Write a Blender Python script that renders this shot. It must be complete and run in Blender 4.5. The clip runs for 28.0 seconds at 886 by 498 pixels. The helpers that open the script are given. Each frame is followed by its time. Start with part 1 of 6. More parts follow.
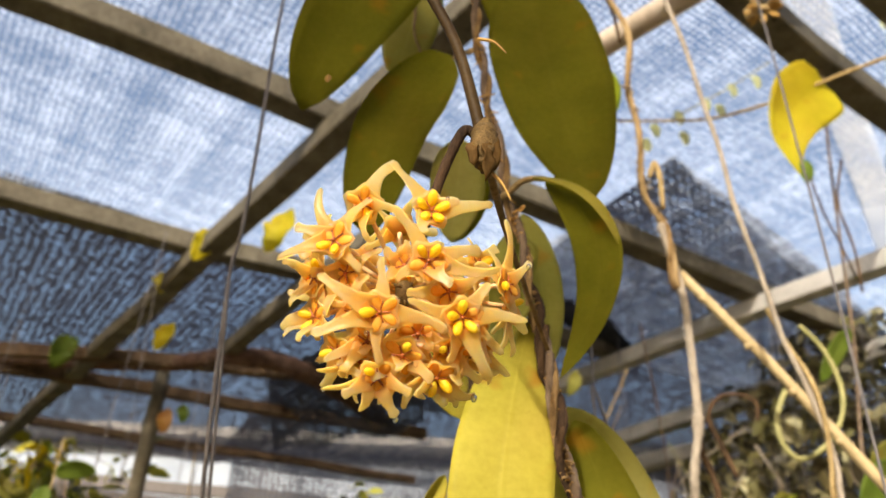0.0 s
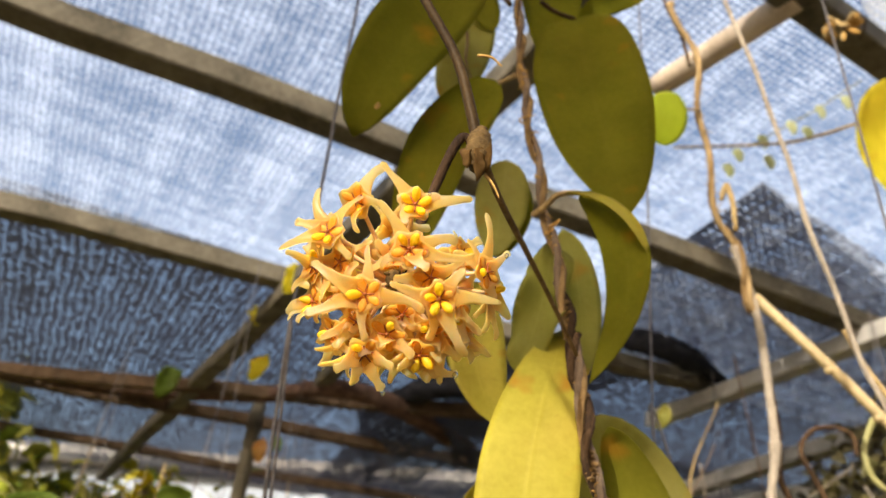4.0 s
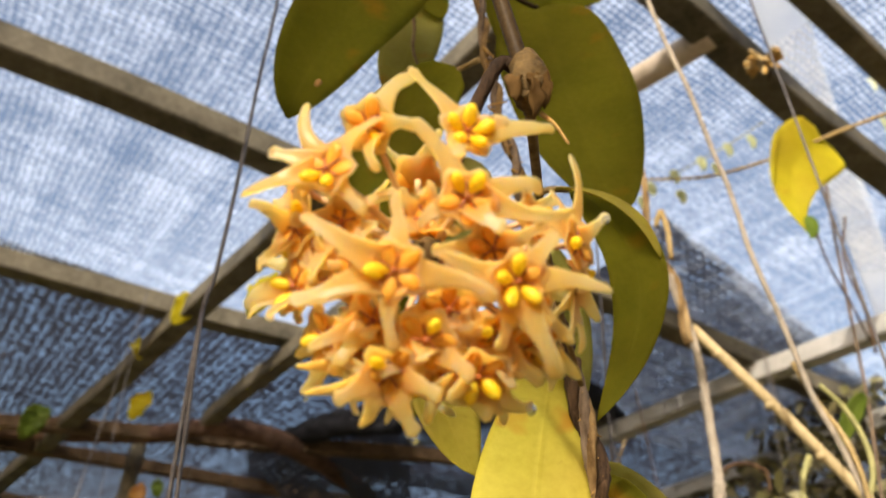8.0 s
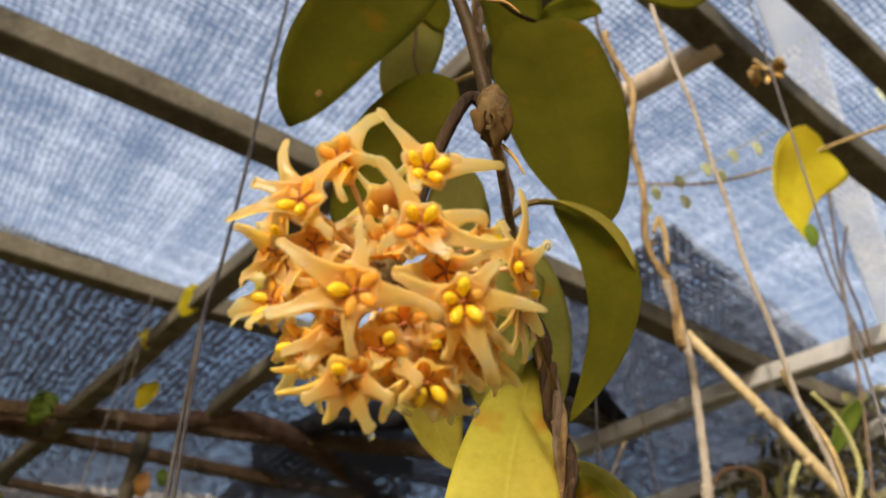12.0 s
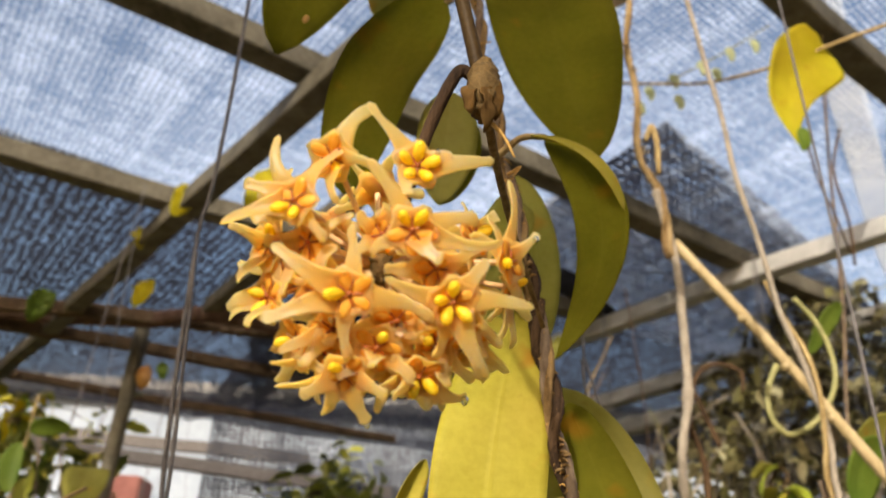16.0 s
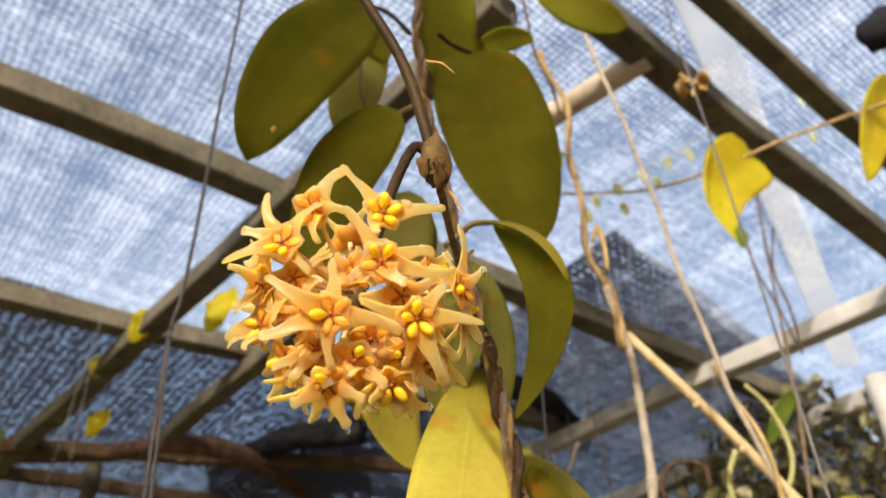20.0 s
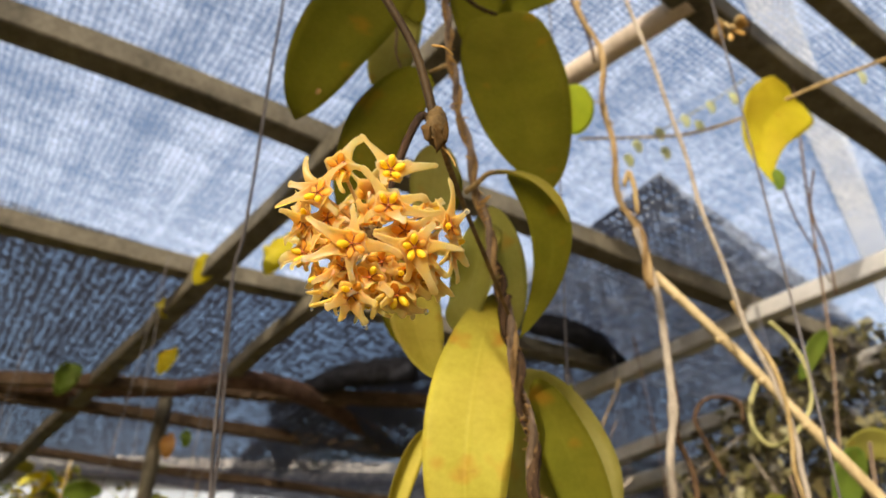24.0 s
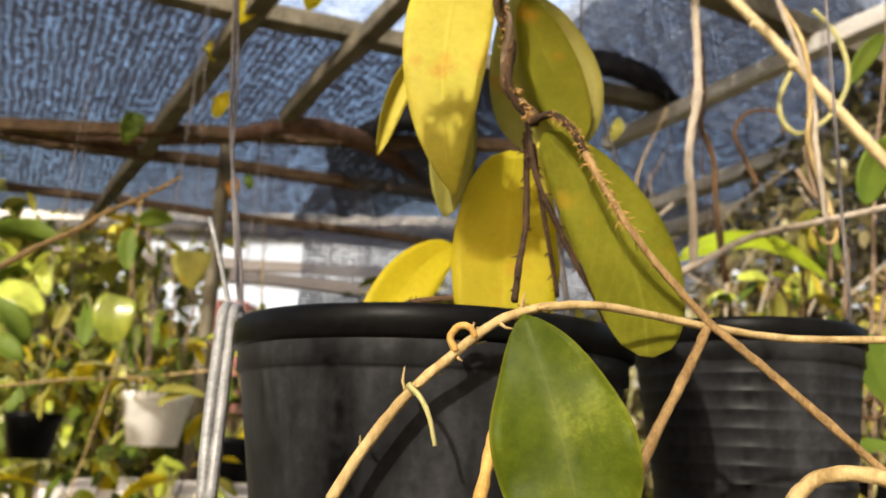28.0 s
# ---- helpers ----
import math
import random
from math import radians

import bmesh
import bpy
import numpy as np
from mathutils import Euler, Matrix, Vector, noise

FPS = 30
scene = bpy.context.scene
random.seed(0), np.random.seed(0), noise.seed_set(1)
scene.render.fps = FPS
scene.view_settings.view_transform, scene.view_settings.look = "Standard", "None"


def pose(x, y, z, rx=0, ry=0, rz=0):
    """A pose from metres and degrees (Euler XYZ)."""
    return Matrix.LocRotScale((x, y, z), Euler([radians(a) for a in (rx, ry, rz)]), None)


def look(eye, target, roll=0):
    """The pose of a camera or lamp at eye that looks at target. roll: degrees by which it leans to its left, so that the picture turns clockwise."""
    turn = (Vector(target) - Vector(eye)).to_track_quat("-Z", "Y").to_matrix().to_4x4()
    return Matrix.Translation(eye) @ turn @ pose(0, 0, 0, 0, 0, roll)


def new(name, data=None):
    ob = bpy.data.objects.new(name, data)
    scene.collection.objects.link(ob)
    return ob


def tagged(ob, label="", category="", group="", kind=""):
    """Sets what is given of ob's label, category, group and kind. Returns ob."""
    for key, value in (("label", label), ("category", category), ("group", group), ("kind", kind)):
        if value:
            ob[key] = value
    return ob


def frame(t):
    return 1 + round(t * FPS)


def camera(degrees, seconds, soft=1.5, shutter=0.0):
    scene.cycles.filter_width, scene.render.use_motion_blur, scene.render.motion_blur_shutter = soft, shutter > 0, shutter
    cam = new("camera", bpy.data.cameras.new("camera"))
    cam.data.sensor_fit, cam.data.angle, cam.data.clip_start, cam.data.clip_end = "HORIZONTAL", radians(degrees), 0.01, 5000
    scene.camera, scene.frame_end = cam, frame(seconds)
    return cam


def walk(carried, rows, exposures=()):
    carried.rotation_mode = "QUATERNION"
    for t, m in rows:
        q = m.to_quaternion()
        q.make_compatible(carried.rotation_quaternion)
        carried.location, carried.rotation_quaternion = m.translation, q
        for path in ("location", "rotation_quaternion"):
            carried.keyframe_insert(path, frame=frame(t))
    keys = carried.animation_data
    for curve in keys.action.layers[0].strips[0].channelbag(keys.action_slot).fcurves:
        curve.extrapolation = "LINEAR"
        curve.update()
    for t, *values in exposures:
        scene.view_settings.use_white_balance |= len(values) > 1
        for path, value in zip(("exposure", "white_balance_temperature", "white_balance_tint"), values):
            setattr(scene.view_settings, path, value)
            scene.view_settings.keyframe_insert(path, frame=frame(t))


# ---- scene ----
cam = camera(60.29, 28.0, 1.5)
cam.data.dof.use_dof = True
cam.data.dof.focus_distance = 0.165
cam.data.dof.aperture_fstop = 24.0
PATH = [
    (0, (0.0297, -0.0421, 1.5862), (0.0140, 1.6932, 2.5804), 2.94),
    (0.5, (0.0292, -0.0345, 1.5850), (0.0035, 1.7040, 2.5735), 2.67),
    (1, (0.0278, -0.0254, 1.5812), (0.0372, 1.6623, 2.6543), 2.74),
    (1.5, (0.0265, -0.0204, 1.5772), (0.0790, 1.6073, 2.7382), 2.39),
    (2, (0.0245, -0.0150, 1.5749), (0.0875, 1.5941, 2.7610), 2.46),
    (2.5, (0.0247, -0.0151, 1.5756), (0.1047, 1.5918, 2.7637), 2.30),
    (3, (0.0349, -0.0213, 1.5714), (-0.0776, 1.6066, 2.7279), 4.23),
    (3.5, (0.0529, -0.0375, 1.5704), (-0.2024, 1.6117, 2.6726), 6.46),
    (5.5, (0.0415, -0.0581, 1.5824), (-0.1915, 1.6759, 2.5513), 7.36),
    (6, (0.0340, -0.0560, 1.5805), (-0.1308, 1.6886, 2.5446), 6.74),
    (6.5, (0.0356, -0.0546, 1.5798), (-0.1019, 1.6936, 2.5415), 6.10),
    (7, (0.0261, -0.0192, 1.5895), (-0.0179, 1.7152, 2.5846), 4.58),
    (7.5, (0.0213, 0.0010, 1.5969), (0.0454, 1.6698, 2.6991), 3.05),
    (8, (0.0231, 0.0064, 1.5941), (0.0337, 1.6395, 2.7486), 2.65),
    (8.5, (0.0259, 0.0090, 1.5938), (0.0386, 1.6420, 2.7486), 2.35),
    (9, (0.0261, 0.0086, 1.5937), (0.0336, 1.6471, 2.7406), 2.51),
    (9.5, (0.0251, 0.0075, 1.5930), (0.0266, 1.6457, 2.7402), 2.69),
    (10, (0.0270, 0.0034, 1.5932), (0.0267, 1.6485, 2.7306), 3.59),
    (10.5, (0.0254, 0.0021, 1.5922), (0.0117, 1.6449, 2.7329), 4.32),
    (11, (0.0282, -0.0013, 1.5912), (0.0197, 1.6339, 2.7427), 4.35),
    (11.5, (0.0298, -0.0053, 1.5899), (0.0193, 1.6275, 2.7448), 4.30),
    (12, (0.0301, -0.0072, 1.5894), (0.0169, 1.6311, 2.7364), 4.46),
    (12.5, (0.0287, -0.0045, 1.5899), (0.0190, 1.6413, 2.7263), 4.35),
    (14.5, (0.0305, -0.0108, 1.5851), (0.0096, 1.6474, 2.7030), 3.15),
    (15, (0.0280, -0.0136, 1.5934), (0.0432, 1.7216, 2.5878), 3.50),
    (15.5, (0.0274, -0.0170, 1.5973), (0.0460, 1.7394, 2.5537), 3.64),
    (16, (0.0291, -0.0178, 1.6010), (0.0583, 1.7646, 2.5078), 3.56),
    (16.5, (0.0296, -0.0179, 1.6021), (0.0305, 1.7855, 2.4669), 3.51),
    (17, (0.0285, -0.0221, 1.6005), (0.0162, 1.7866, 2.4541), 3.77),
    (17.5, (0.0313, -0.0315, 1.5964), (0.0282, 1.7656, 2.4741), 3.45),
    (18, (0.0308, -0.0385, 1.5938), (0.0316, 1.7464, 2.4961), 3.70),
    (18.5, (0.0311, -0.0381, 1.5919), (0.0311, 1.7450, 2.4978), 3.39),
    (19, (0.0270, -0.0361, 1.5862), (0.0834, 1.6846, 2.6041), 1.53),
    (19.5, (0.0264, -0.0331, 1.5798), (0.1301, 1.6244, 2.6942), 0.30),
    (20, (0.0290, -0.0312, 1.5760), (0.1465, 1.5823, 2.7519), -0.57),
    (20.5, (0.0283, -0.0284, 1.5721), (0.1404, 1.5608, 2.7812), -0.59),
    (22.5, (0.0318, -0.0321, 1.5575), (0.1125, 1.5092, 2.8295), -0.19),
    (23, (0.0316, -0.0357, 1.5578), (0.0870, 1.5267, 2.8051), 0.12),
    (23.5, (0.0359, -0.0475, 1.5552), (0.0642, 1.5709, 2.7300), 0.51),
    (24, (0.0410, -0.0718, 1.5476), (0.0238, 1.6270, 2.6029), 1.73),
    (24.5, (0.0456, -0.0933, 1.5420), (-0.0130, 1.6291, 2.5568), 2.73),
    (25, (0.0480, -0.1026, 1.5398), (-0.0064, 1.6619, 2.4798), 2.77),
    (25.5, (0.0545, -0.1058, 1.5363), (-0.0047, 1.6958, 2.4026), 2.90),
    (26, (0.0537, -0.0869, 1.5347), (-0.0193, 1.7614, 2.2951), 2.28),
    (26.5, (0.0536, -0.0816, 1.5248), (0.0044, 1.7989, 2.2039), 2.17),
    (27, (0.0579, -0.0599, 1.5144), (-0.0084, 1.8463, 2.1160), 1.43),
    (27.5, (0.0601, -0.0609, 1.5055), (-0.0426, 1.8635, 2.0404), 1.14),
    (28, (0.0734, -0.0604, 1.4872), (-0.0860, 1.8738, 1.9704), 2.41),
]
walk(cam, [(t, look(eye, target, roll)) for t, eye, target, roll in PATH],
     [(0.0, 0.50), (3.0, 0.52), (7.0, 0.48), (9.0, 0.36), (11.0, 0.34), (12.5, 0.02), (15.0, 0.10), (16.0, 0.26), (17.0, 0.32), (19.0, 0.46), (20.5, 0.42), (23.0, 0.20), (25.0, 0.42), (26.5, 0.42), (28.0, 0.72)])

# ---- sky, sun, exposure ----
SUN_TO = Vector((0.34, 1.0, -0.50)).normalized()      # the way the sunlight travels
world = bpy.data.worlds.new("sky")
scene.world = world
world.use_nodes = True
wn = world.node_tree
sky = wn.nodes.new("ShaderNodeTexSky")
sky.sky_type = "NISHITA"
sky.sun_disc = False
sky.sun_elevation = math.asin(-SUN_TO.z)
sky.sun_rotation = math.atan2(-SUN_TO.x, -SUN_TO.y)
sky.dust_density = 6.0
sky.air_density = 1.0
sky.ozone_density = 1.0
wn.links.new(sky.outputs[0], wn.nodes["Background"].inputs[0])
wn.nodes["Background"].inputs[1].default_value = 0.15
sun_data = bpy.data.lights.new("sun", "SUN")
sun_data.energy, sun_data.angle, sun_data.color = 3.9, radians(1.0), (1.0, 0.93, 0.82)
sun_lamp = new("sun", sun_data)
sun_lamp.matrix_world = look((0, 0, 6), Vector((0, 0, 6)) + SUN_TO)


# ---- materials ----
class Nodes:
    """A short way to write a node material."""

    def __init__(self, name):
        self.m = bpy.data.materials.new(name)
        self.m.use_nodes = True
        self.t = self.m.node_tree
        self.p = self.t.nodes["Principled BSDF"]
        self.out = self.t.nodes["Material Output"]

    def add(self, kind, **values):
        n = self.t.nodes.new("ShaderNode" + kind)
        for k, v in values.items():
            n.inputs[k].default_value = v
        return n

    def link(self, a, b):
        self.t.links.new(a, b)

    def coords(self, which="Object"):
        return self.add("TexCoord").outputs[which]

    def noise(self, scale, detail=4.0, rough=0.6, vec=None, stretch=None):
        n = self.add("TexNoise", Scale=scale, Detail=detail, Roughness=rough)
        v = vec or self.coords()
        if stretch:
            mp = self.add("Mapping", Scale=stretch)
            self.link(v, mp.inputs[0])
            v = mp.outputs[0]
        self.link(v, n.inputs["Vector"])
        return n.outputs[0]

    def ramp(self, fac, stops):
        r = self.t.nodes.new("ShaderNodeValToRGB")
        el = r.color_ramp.elements
        while len(el) < len(stops):
            el.new(0.5)
        for e, (pos, col) in zip(el, stops):
            e.position, e.color = pos, (*col, 1.0) if len(col) == 3 else col
        self.link(fac, r.inputs[0])
        return r.outputs[0]

    def mix(self, fac, a, b, blend="MIX"):
        n = self.t.nodes.new("ShaderNodeMix")
        n.data_type, n.blend_type = "RGBA", blend
        for sock, v in ((n.inputs[0], fac), (n.inputs[6], a), (n.inputs[7], b)):
            if isinstance(v, (int, float)):
                sock.default_value = v
            elif isinstance(v, tuple):
                sock.default_value = (*v, 1.0)
            else:
                self.link(v, sock)
        return n.outputs[2]

    def maths(self, op, a, b=0.0, clamp=False):
        n = self.t.nodes.new("ShaderNodeMath")
        n.operation, n.use_clamp = op, clamp
        for sock, v in ((n.inputs[0], a), (n.inputs[1], b)):
            if isinstance(v, (int, float)):
                sock.default_value = v
            else:
                self.link(v, sock)
        return n.outputs[0]

    def bump(self, height, strength=0.3, dist=0.001):
        b = self.add("Bump", Strength=strength, Distance=dist)
        self.link(height, b.inputs["Height"])
        self.link(b.outputs[0], self.p.inputs["Normal"])

    def random(self):
        return self.add("ObjectInfo").outputs["Random"]

    def see_through(self, colour, amount):
        """Mix light that passes through the thin piece into the surface."""
        tr = self.add("BsdfTranslucent")
        if isinstance(colour, tuple):
            tr.inputs[0].default_value = (*colour, 1.0)
        else:
            self.link(colour, tr.inputs[0])
        mx = self.add("MixShader")
        mx.inputs[0].default_value = amount
        self.link(self.p.outputs[0], mx.inputs[1])
        self.link(tr.outputs[0], mx.inputs[2])
        self.link(mx.outputs[0], self.out.inputs[0])


def solid(name, dark, light, scale=30.0, rough=0.6, metal=0.0, bump=0.3, dist=0.001, stretch=None, vary=0.0, fine=None):
    """A mottled surface: two scales of noise between two colours, with relief."""
    n = Nodes(name)
    big = n.noise(scale, 4, 0.6, stretch=stretch)
    small = n.noise(fine or scale * 7, 3, 0.6, stretch=stretch)
    both = n.maths("ADD", n.maths("MULTIPLY", big, 0.65), n.maths("MULTIPLY", small, 0.35))
    col = n.ramp(both, [(0.33, dark), (0.66, light)])
    if vary:
        hsv = n.add("HueSaturation")
        n.link(n.maths("ADD", n.maths("MULTIPLY", n.random(), vary), 1.0 - vary / 2), hsv.inputs["Value"])
        n.link(col, hsv.inputs["Color"])
        col = hsv.outputs[0]
    n.link(col, n.p.inputs["Base Color"])
    n.p.inputs["Roughness"].default_value, n.p.inputs["Metallic"].default_value = rough, metal
    n.p.inputs["Specular IOR Level"].default_value = 0.15 if rough > 0.6 else 0.4
    n.bump(both, bump, dist)
    return n.m


def leaf_material(name, dark, light, through_colour, amount=0.45, spots=0.3, rough=0.5, vary=0.25, gloss=0.2, ribs=0.25):
    """A hoya leaf: blotchy blade, faint side veins, brown flecks, light passing through."""
    n = Nodes(name)
    uv = n.coords("UV")
    sep = n.add("SeparateXYZ")
    n.link(uv, sep.inputs[0])
    across = n.maths("ABSOLUTE", n.maths("SUBTRACT", sep.outputs[0], 0.5))
    rib = n.maths("SUBTRACT", 1.0, n.maths("MULTIPLY", across, 26.0), True)
    slant = n.maths("SUBTRACT", n.maths("MULTIPLY", sep.outputs[1], 10.0), n.maths("MULTIPLY", across, 7.0))
    wob = n.maths("ADD", slant, n.noise(40, 2))
    vein = n.maths("POWER", n.maths("ABSOLUTE", n.maths("SINE", n.maths("MULTIPLY", wob, 3.14159))), 14.0)
    veins = n.maths("MAXIMUM", rib, n.maths("MULTIPLY", vein, ribs))
    blotch = n.noise(38, 4, 0.6)
    grain = n.noise(420, 3, 0.6)
    both = n.maths("ADD", n.maths("MULTIPLY", blotch, 0.7), n.maths("MULTIPLY", grain, 0.3))
    col = n.ramp(both, [(0.34, dark), (0.64, light)])
    col = n.mix(n.maths("MULTIPLY", veins, 0.04 + ribs * 0.6), col, tuple(min(1, c * 1.7 + 0.02) for c in light))
    fleck = n.ramp(n.noise(150, 2, 0.5), [(0.70, (0, 0, 0)), (0.74, (1, 1, 1))])
    col = n.mix(n.maths("MULTIPLY", fleck, spots), col, (0.16, 0.07, 0.015))
    rust = n.ramp(n.noise(52, 2, 0.5), [(0.64, (0, 0, 0)), (0.74, (1, 1, 1))])
    col = n.mix(n.maths("MULTIPLY", rust, min(0.8, spots * 2.5)), col, (0.40, 0.16, 0.012))
    cloud = n.noise(13, 3, 0.6)
    hsv = n.add("HueSaturation")
    value = n.maths("ADD", n.maths("MULTIPLY", n.random(), vary), 0.70 - vary / 2)
    n.link(n.maths("ADD", value, n.maths("MULTIPLY", cloud, 0.6)), hsv.inputs["Value"])
    n.link(n.maths("ADD", n.maths("MULTIPLY", cloud, 0.06), 0.47), hsv.inputs["Hue"])
    n.link(col, hsv.inputs["Color"])
    n.link(hsv.outputs[0], n.p.inputs["Base Color"])
    n.p.inputs["Roughness"].default_value = rough
    n.p.inputs["Specular IOR Level"].default_value = gloss
    n.bump(n.maths("ADD", n.maths("MULTIPLY", veins, 0.7), n.maths("MULTIPLY", grain, 0.4)), 0.35, 0.0006)
    n.see_through(n.mix(0.6, hsv.outputs[0], through_colour), amount)
    return n.m


def net_material(name, thread, glow, shut, pitch, streak, uneven=0.6, steep=3.2, weave=0.5, speck=0.4):
    """Woven shade cloth: rows of thread, open slits and pinholes, pulled uneven in both ways."""
    n = Nodes(name)
    uv = n.coords("UV")
    sep = n.add("SeparateXYZ")
    n.link(uv, sep.inputs[0])
    warp = n.noise(7, 3, 0.6, vec=uv)
    fine = n.noise(60, 2, 0.6, vec=uv)
    row = n.maths("ADD", n.maths("MULTIPLY", sep.outputs[1], 6.2832 / pitch), n.maths("ADD", n.maths("MULTIPLY", warp, 14.0), n.maths("MULTIPLY", fine, 5.0)))
    rows = n.maths("ADD", n.maths("MULTIPLY", n.maths("SINE", row), 0.5), 0.5)
    col_ = n.maths("ADD", n.maths("MULTIPLY", sep.outputs[0], 6.2832 / (pitch * 1.3)), n.maths("ADD", n.maths("MULTIPLY", fine, 5.0), n.maths("MULTIPLY", warp, 9.0)))
    cols = n.maths("ADD", n.maths("MULTIPLY", n.maths("SINE", col_), 0.5), 0.5)
    dots = n.noise(1.15 / pitch, 2, 0.7, vec=uv, stretch=(0.38, 1.0, 1.0))
    bands = n.noise(1.0, 3, 0.7, vec=uv, stretch=(streak, 1.3, 1.0))
    cross = n.noise(1.0, 3, 0.7, vec=uv, stretch=(1.1, streak * 1.5, 1.0))
    cover = n.maths("MULTIPLY", n.maths("ADD", rows, n.maths("MULTIPLY", cols, 0.7)), weave * 0.6)
    cover = n.maths("ADD", cover, n.maths("MULTIPLY", n.maths("SUBTRACT", dots, 0.5), speck * 3.0))
    cover = n.maths("ADD", cover, n.maths("MULTIPLY", n.maths("ADD", bands, n.maths("MULTIPLY", cross, 0.8)), uneven))
    closed = n.maths("MULTIPLY", n.maths("SUBTRACT", cover, 0.95 - shut), steep, True)
    n.link(n.mix(fine, thread, tuple(c * 1.6 for c in thread)), n.p.inputs["Base Color"])
    n.p.inputs["Roughness"].default_value = 0.6
    tr = n.add("BsdfTranslucent")
    tr.inputs[0].default_value = (*glow, 1.0)
    body, clear, mx = n.add("AddShader"), n.add("BsdfTransparent"), n.add("MixShader")
    n.link(n.p.outputs[0], body.inputs[0])
    n.link(tr.outputs[0], body.inputs[1])
    n.link(closed, mx.inputs[0])
    n.link(clear.outputs[0], mx.inputs[1])
    n.link(body.outputs[0], mx.inputs[2])
    n.link(mx.outputs[0], n.out.inputs[0])
    return n.m


LEAF_OLIVE = leaf_material("olive_leaf", (0.095, 0.094, 0.007), (0.18, 0.17, 0.015), (0.52, 0.46, 0.014), 0.42, 0.2, 0.7, 0.15, 0.02, 0.05)
LEAF_FRESH = leaf_material("fresh_green_leaf", (0.24, 0.30, 0.010), (0.36, 0.42, 0.02), (0.56, 0.62, 0.02), 0.5, 0.1, 0.5, 0.1, 0.2, 0.1)
LEAF_GREEN = leaf_material("green_leaf", (0.07, 0.11, 0.010), (0.14, 0.19, 0.025), (0.28, 0.36, 0.02), 0.35, 0.04, 0.5, 0.25, 0.15, 0.12)
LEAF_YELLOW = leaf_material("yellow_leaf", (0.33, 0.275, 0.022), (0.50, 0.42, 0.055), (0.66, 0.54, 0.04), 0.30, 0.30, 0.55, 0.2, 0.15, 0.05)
LEAF_LIME = leaf_material("lime_leaf", (0.24, 0.228, 0.042), (0.36, 0.335, 0.075), (0.58, 0.52, 0.05), 0.5, 0.25, 0.55, 0.3, 0.15, 0.15)
LEAF_BRIGHT = leaf_material("bright_yellow_leaf", (0.46, 0.38, 0.01), (0.66, 0.55, 0.03), (0.85, 0.72, 0.02), 0.6, 0.2, 0.5, 0.2, 0.2, 0.1)
LEAF_FAR = leaf_material("far_leaf", (0.20, 0.25, 0.022), (0.54, 0.58, 0.09), (0.74, 0.76, 0.06), 0.45, 0.15, 0.25, 0.9, 0.7, 0.2)
LEAF_PALE = leaf_material("pale_young_leaf", (0.60, 0.62, 0.34), (0.84, 0.85, 0.55), (0.9, 0.9, 0.55), 0.65, 0.05)
LEAF_BROWN = leaf_material("withered_leaf", (0.20, 0.09, 0.02), (0.42, 0.20, 0.05), (0.4, 0.18, 0.03), 0.3, 0.5)


def mottled_material():
    n = Nodes("mottled_leaf")
    big, small = n.noise(38, 5, 0.75), n.noise(320, 3, 0.7)
    both = n.maths("ADD", n.maths("MULTIPLY", big, 0.75), n.maths("MULTIPLY", small, 0.25))
    sep = n.add("SeparateXYZ")
    n.link(n.coords("UV"), sep.inputs[0])
    across = n.maths("ABSOLUTE", n.maths("SUBTRACT", sep.outputs[0], 0.5))
    rim = n.maths("MULTIPLY", n.maths("SUBTRACT", across, 0.47), 30.0, True)
    rib = n.maths("SUBTRACT", 1.0, n.maths("MULTIPLY", across, 60.0), True)
    col = n.ramp(both, [(0.36, (0.034, 0.050, 0.002)), (0.52, (0.066, 0.085, 0.005)), (0.66, (0.15, 0.165, 0.016))])
    col = n.mix(n.maths("MULTIPLY", n.maths("ADD", n.maths("MULTIPLY", rim, 0.4), n.maths("MULTIPLY", rib, 0.1)), 0.5), col, (0.42, 0.34, 0.05))
    n.link(col, n.p.inputs["Base Color"])
    n.p.inputs["Roughness"].default_value = 0.5
    n.p.inputs["Specular IOR Level"].default_value = 0.08
    n.bump(both, 0.6, 0.0012)
    n.see_through(n.mix(0.5, col, (0.3, 0.33, 0.02)), 0.25)
    return n.m


LEAF_NODE = leaf_material("dry_bract", (0.08, 0.045, 0.014), (0.20, 0.12, 0.045), (0.30, 0.17, 0.04), 0.3, 0.4, 0.8, 0.2, 0.0, 0.1)
LEAF_MOTTLED = mottled_material()


def dusty_material():
    """Black nursery plastic with dust and long vertical scuffs."""
    n = Nodes("dusty_black_plastic")
    streak = n.noise(30, 4, 0.7, stretch=(1, 1, 0.12))
    dust = n.noise(14, 5, 0.7)
    speck = n.noise(260, 2, 0.6)
    both = n.maths("ADD", n.maths("MULTIPLY", streak, 0.5), n.maths("ADD", n.maths("MULTIPLY", dust, 0.35), n.maths("MULTIPLY", speck, 0.15)))
    n.link(n.ramp(both, [(0.36, (0.002, 0.002, 0.002)), (0.50, (0.016, 0.016, 0.0165)), (0.66, (0.045, 0.044, 0.046))]), n.p.inputs["Base Color"])
    n.link(n.ramp(both, [(0.35, (0.3, 0.3, 0.3)), (0.65, (0.6, 0.6, 0.6))]), n.p.inputs["Roughness"])
    n.p.inputs["Specular IOR Level"].default_value = 0.05
    n.bump(both, 0.3, 0.001)
    return n.m


POT_DUSTY = dusty_material()


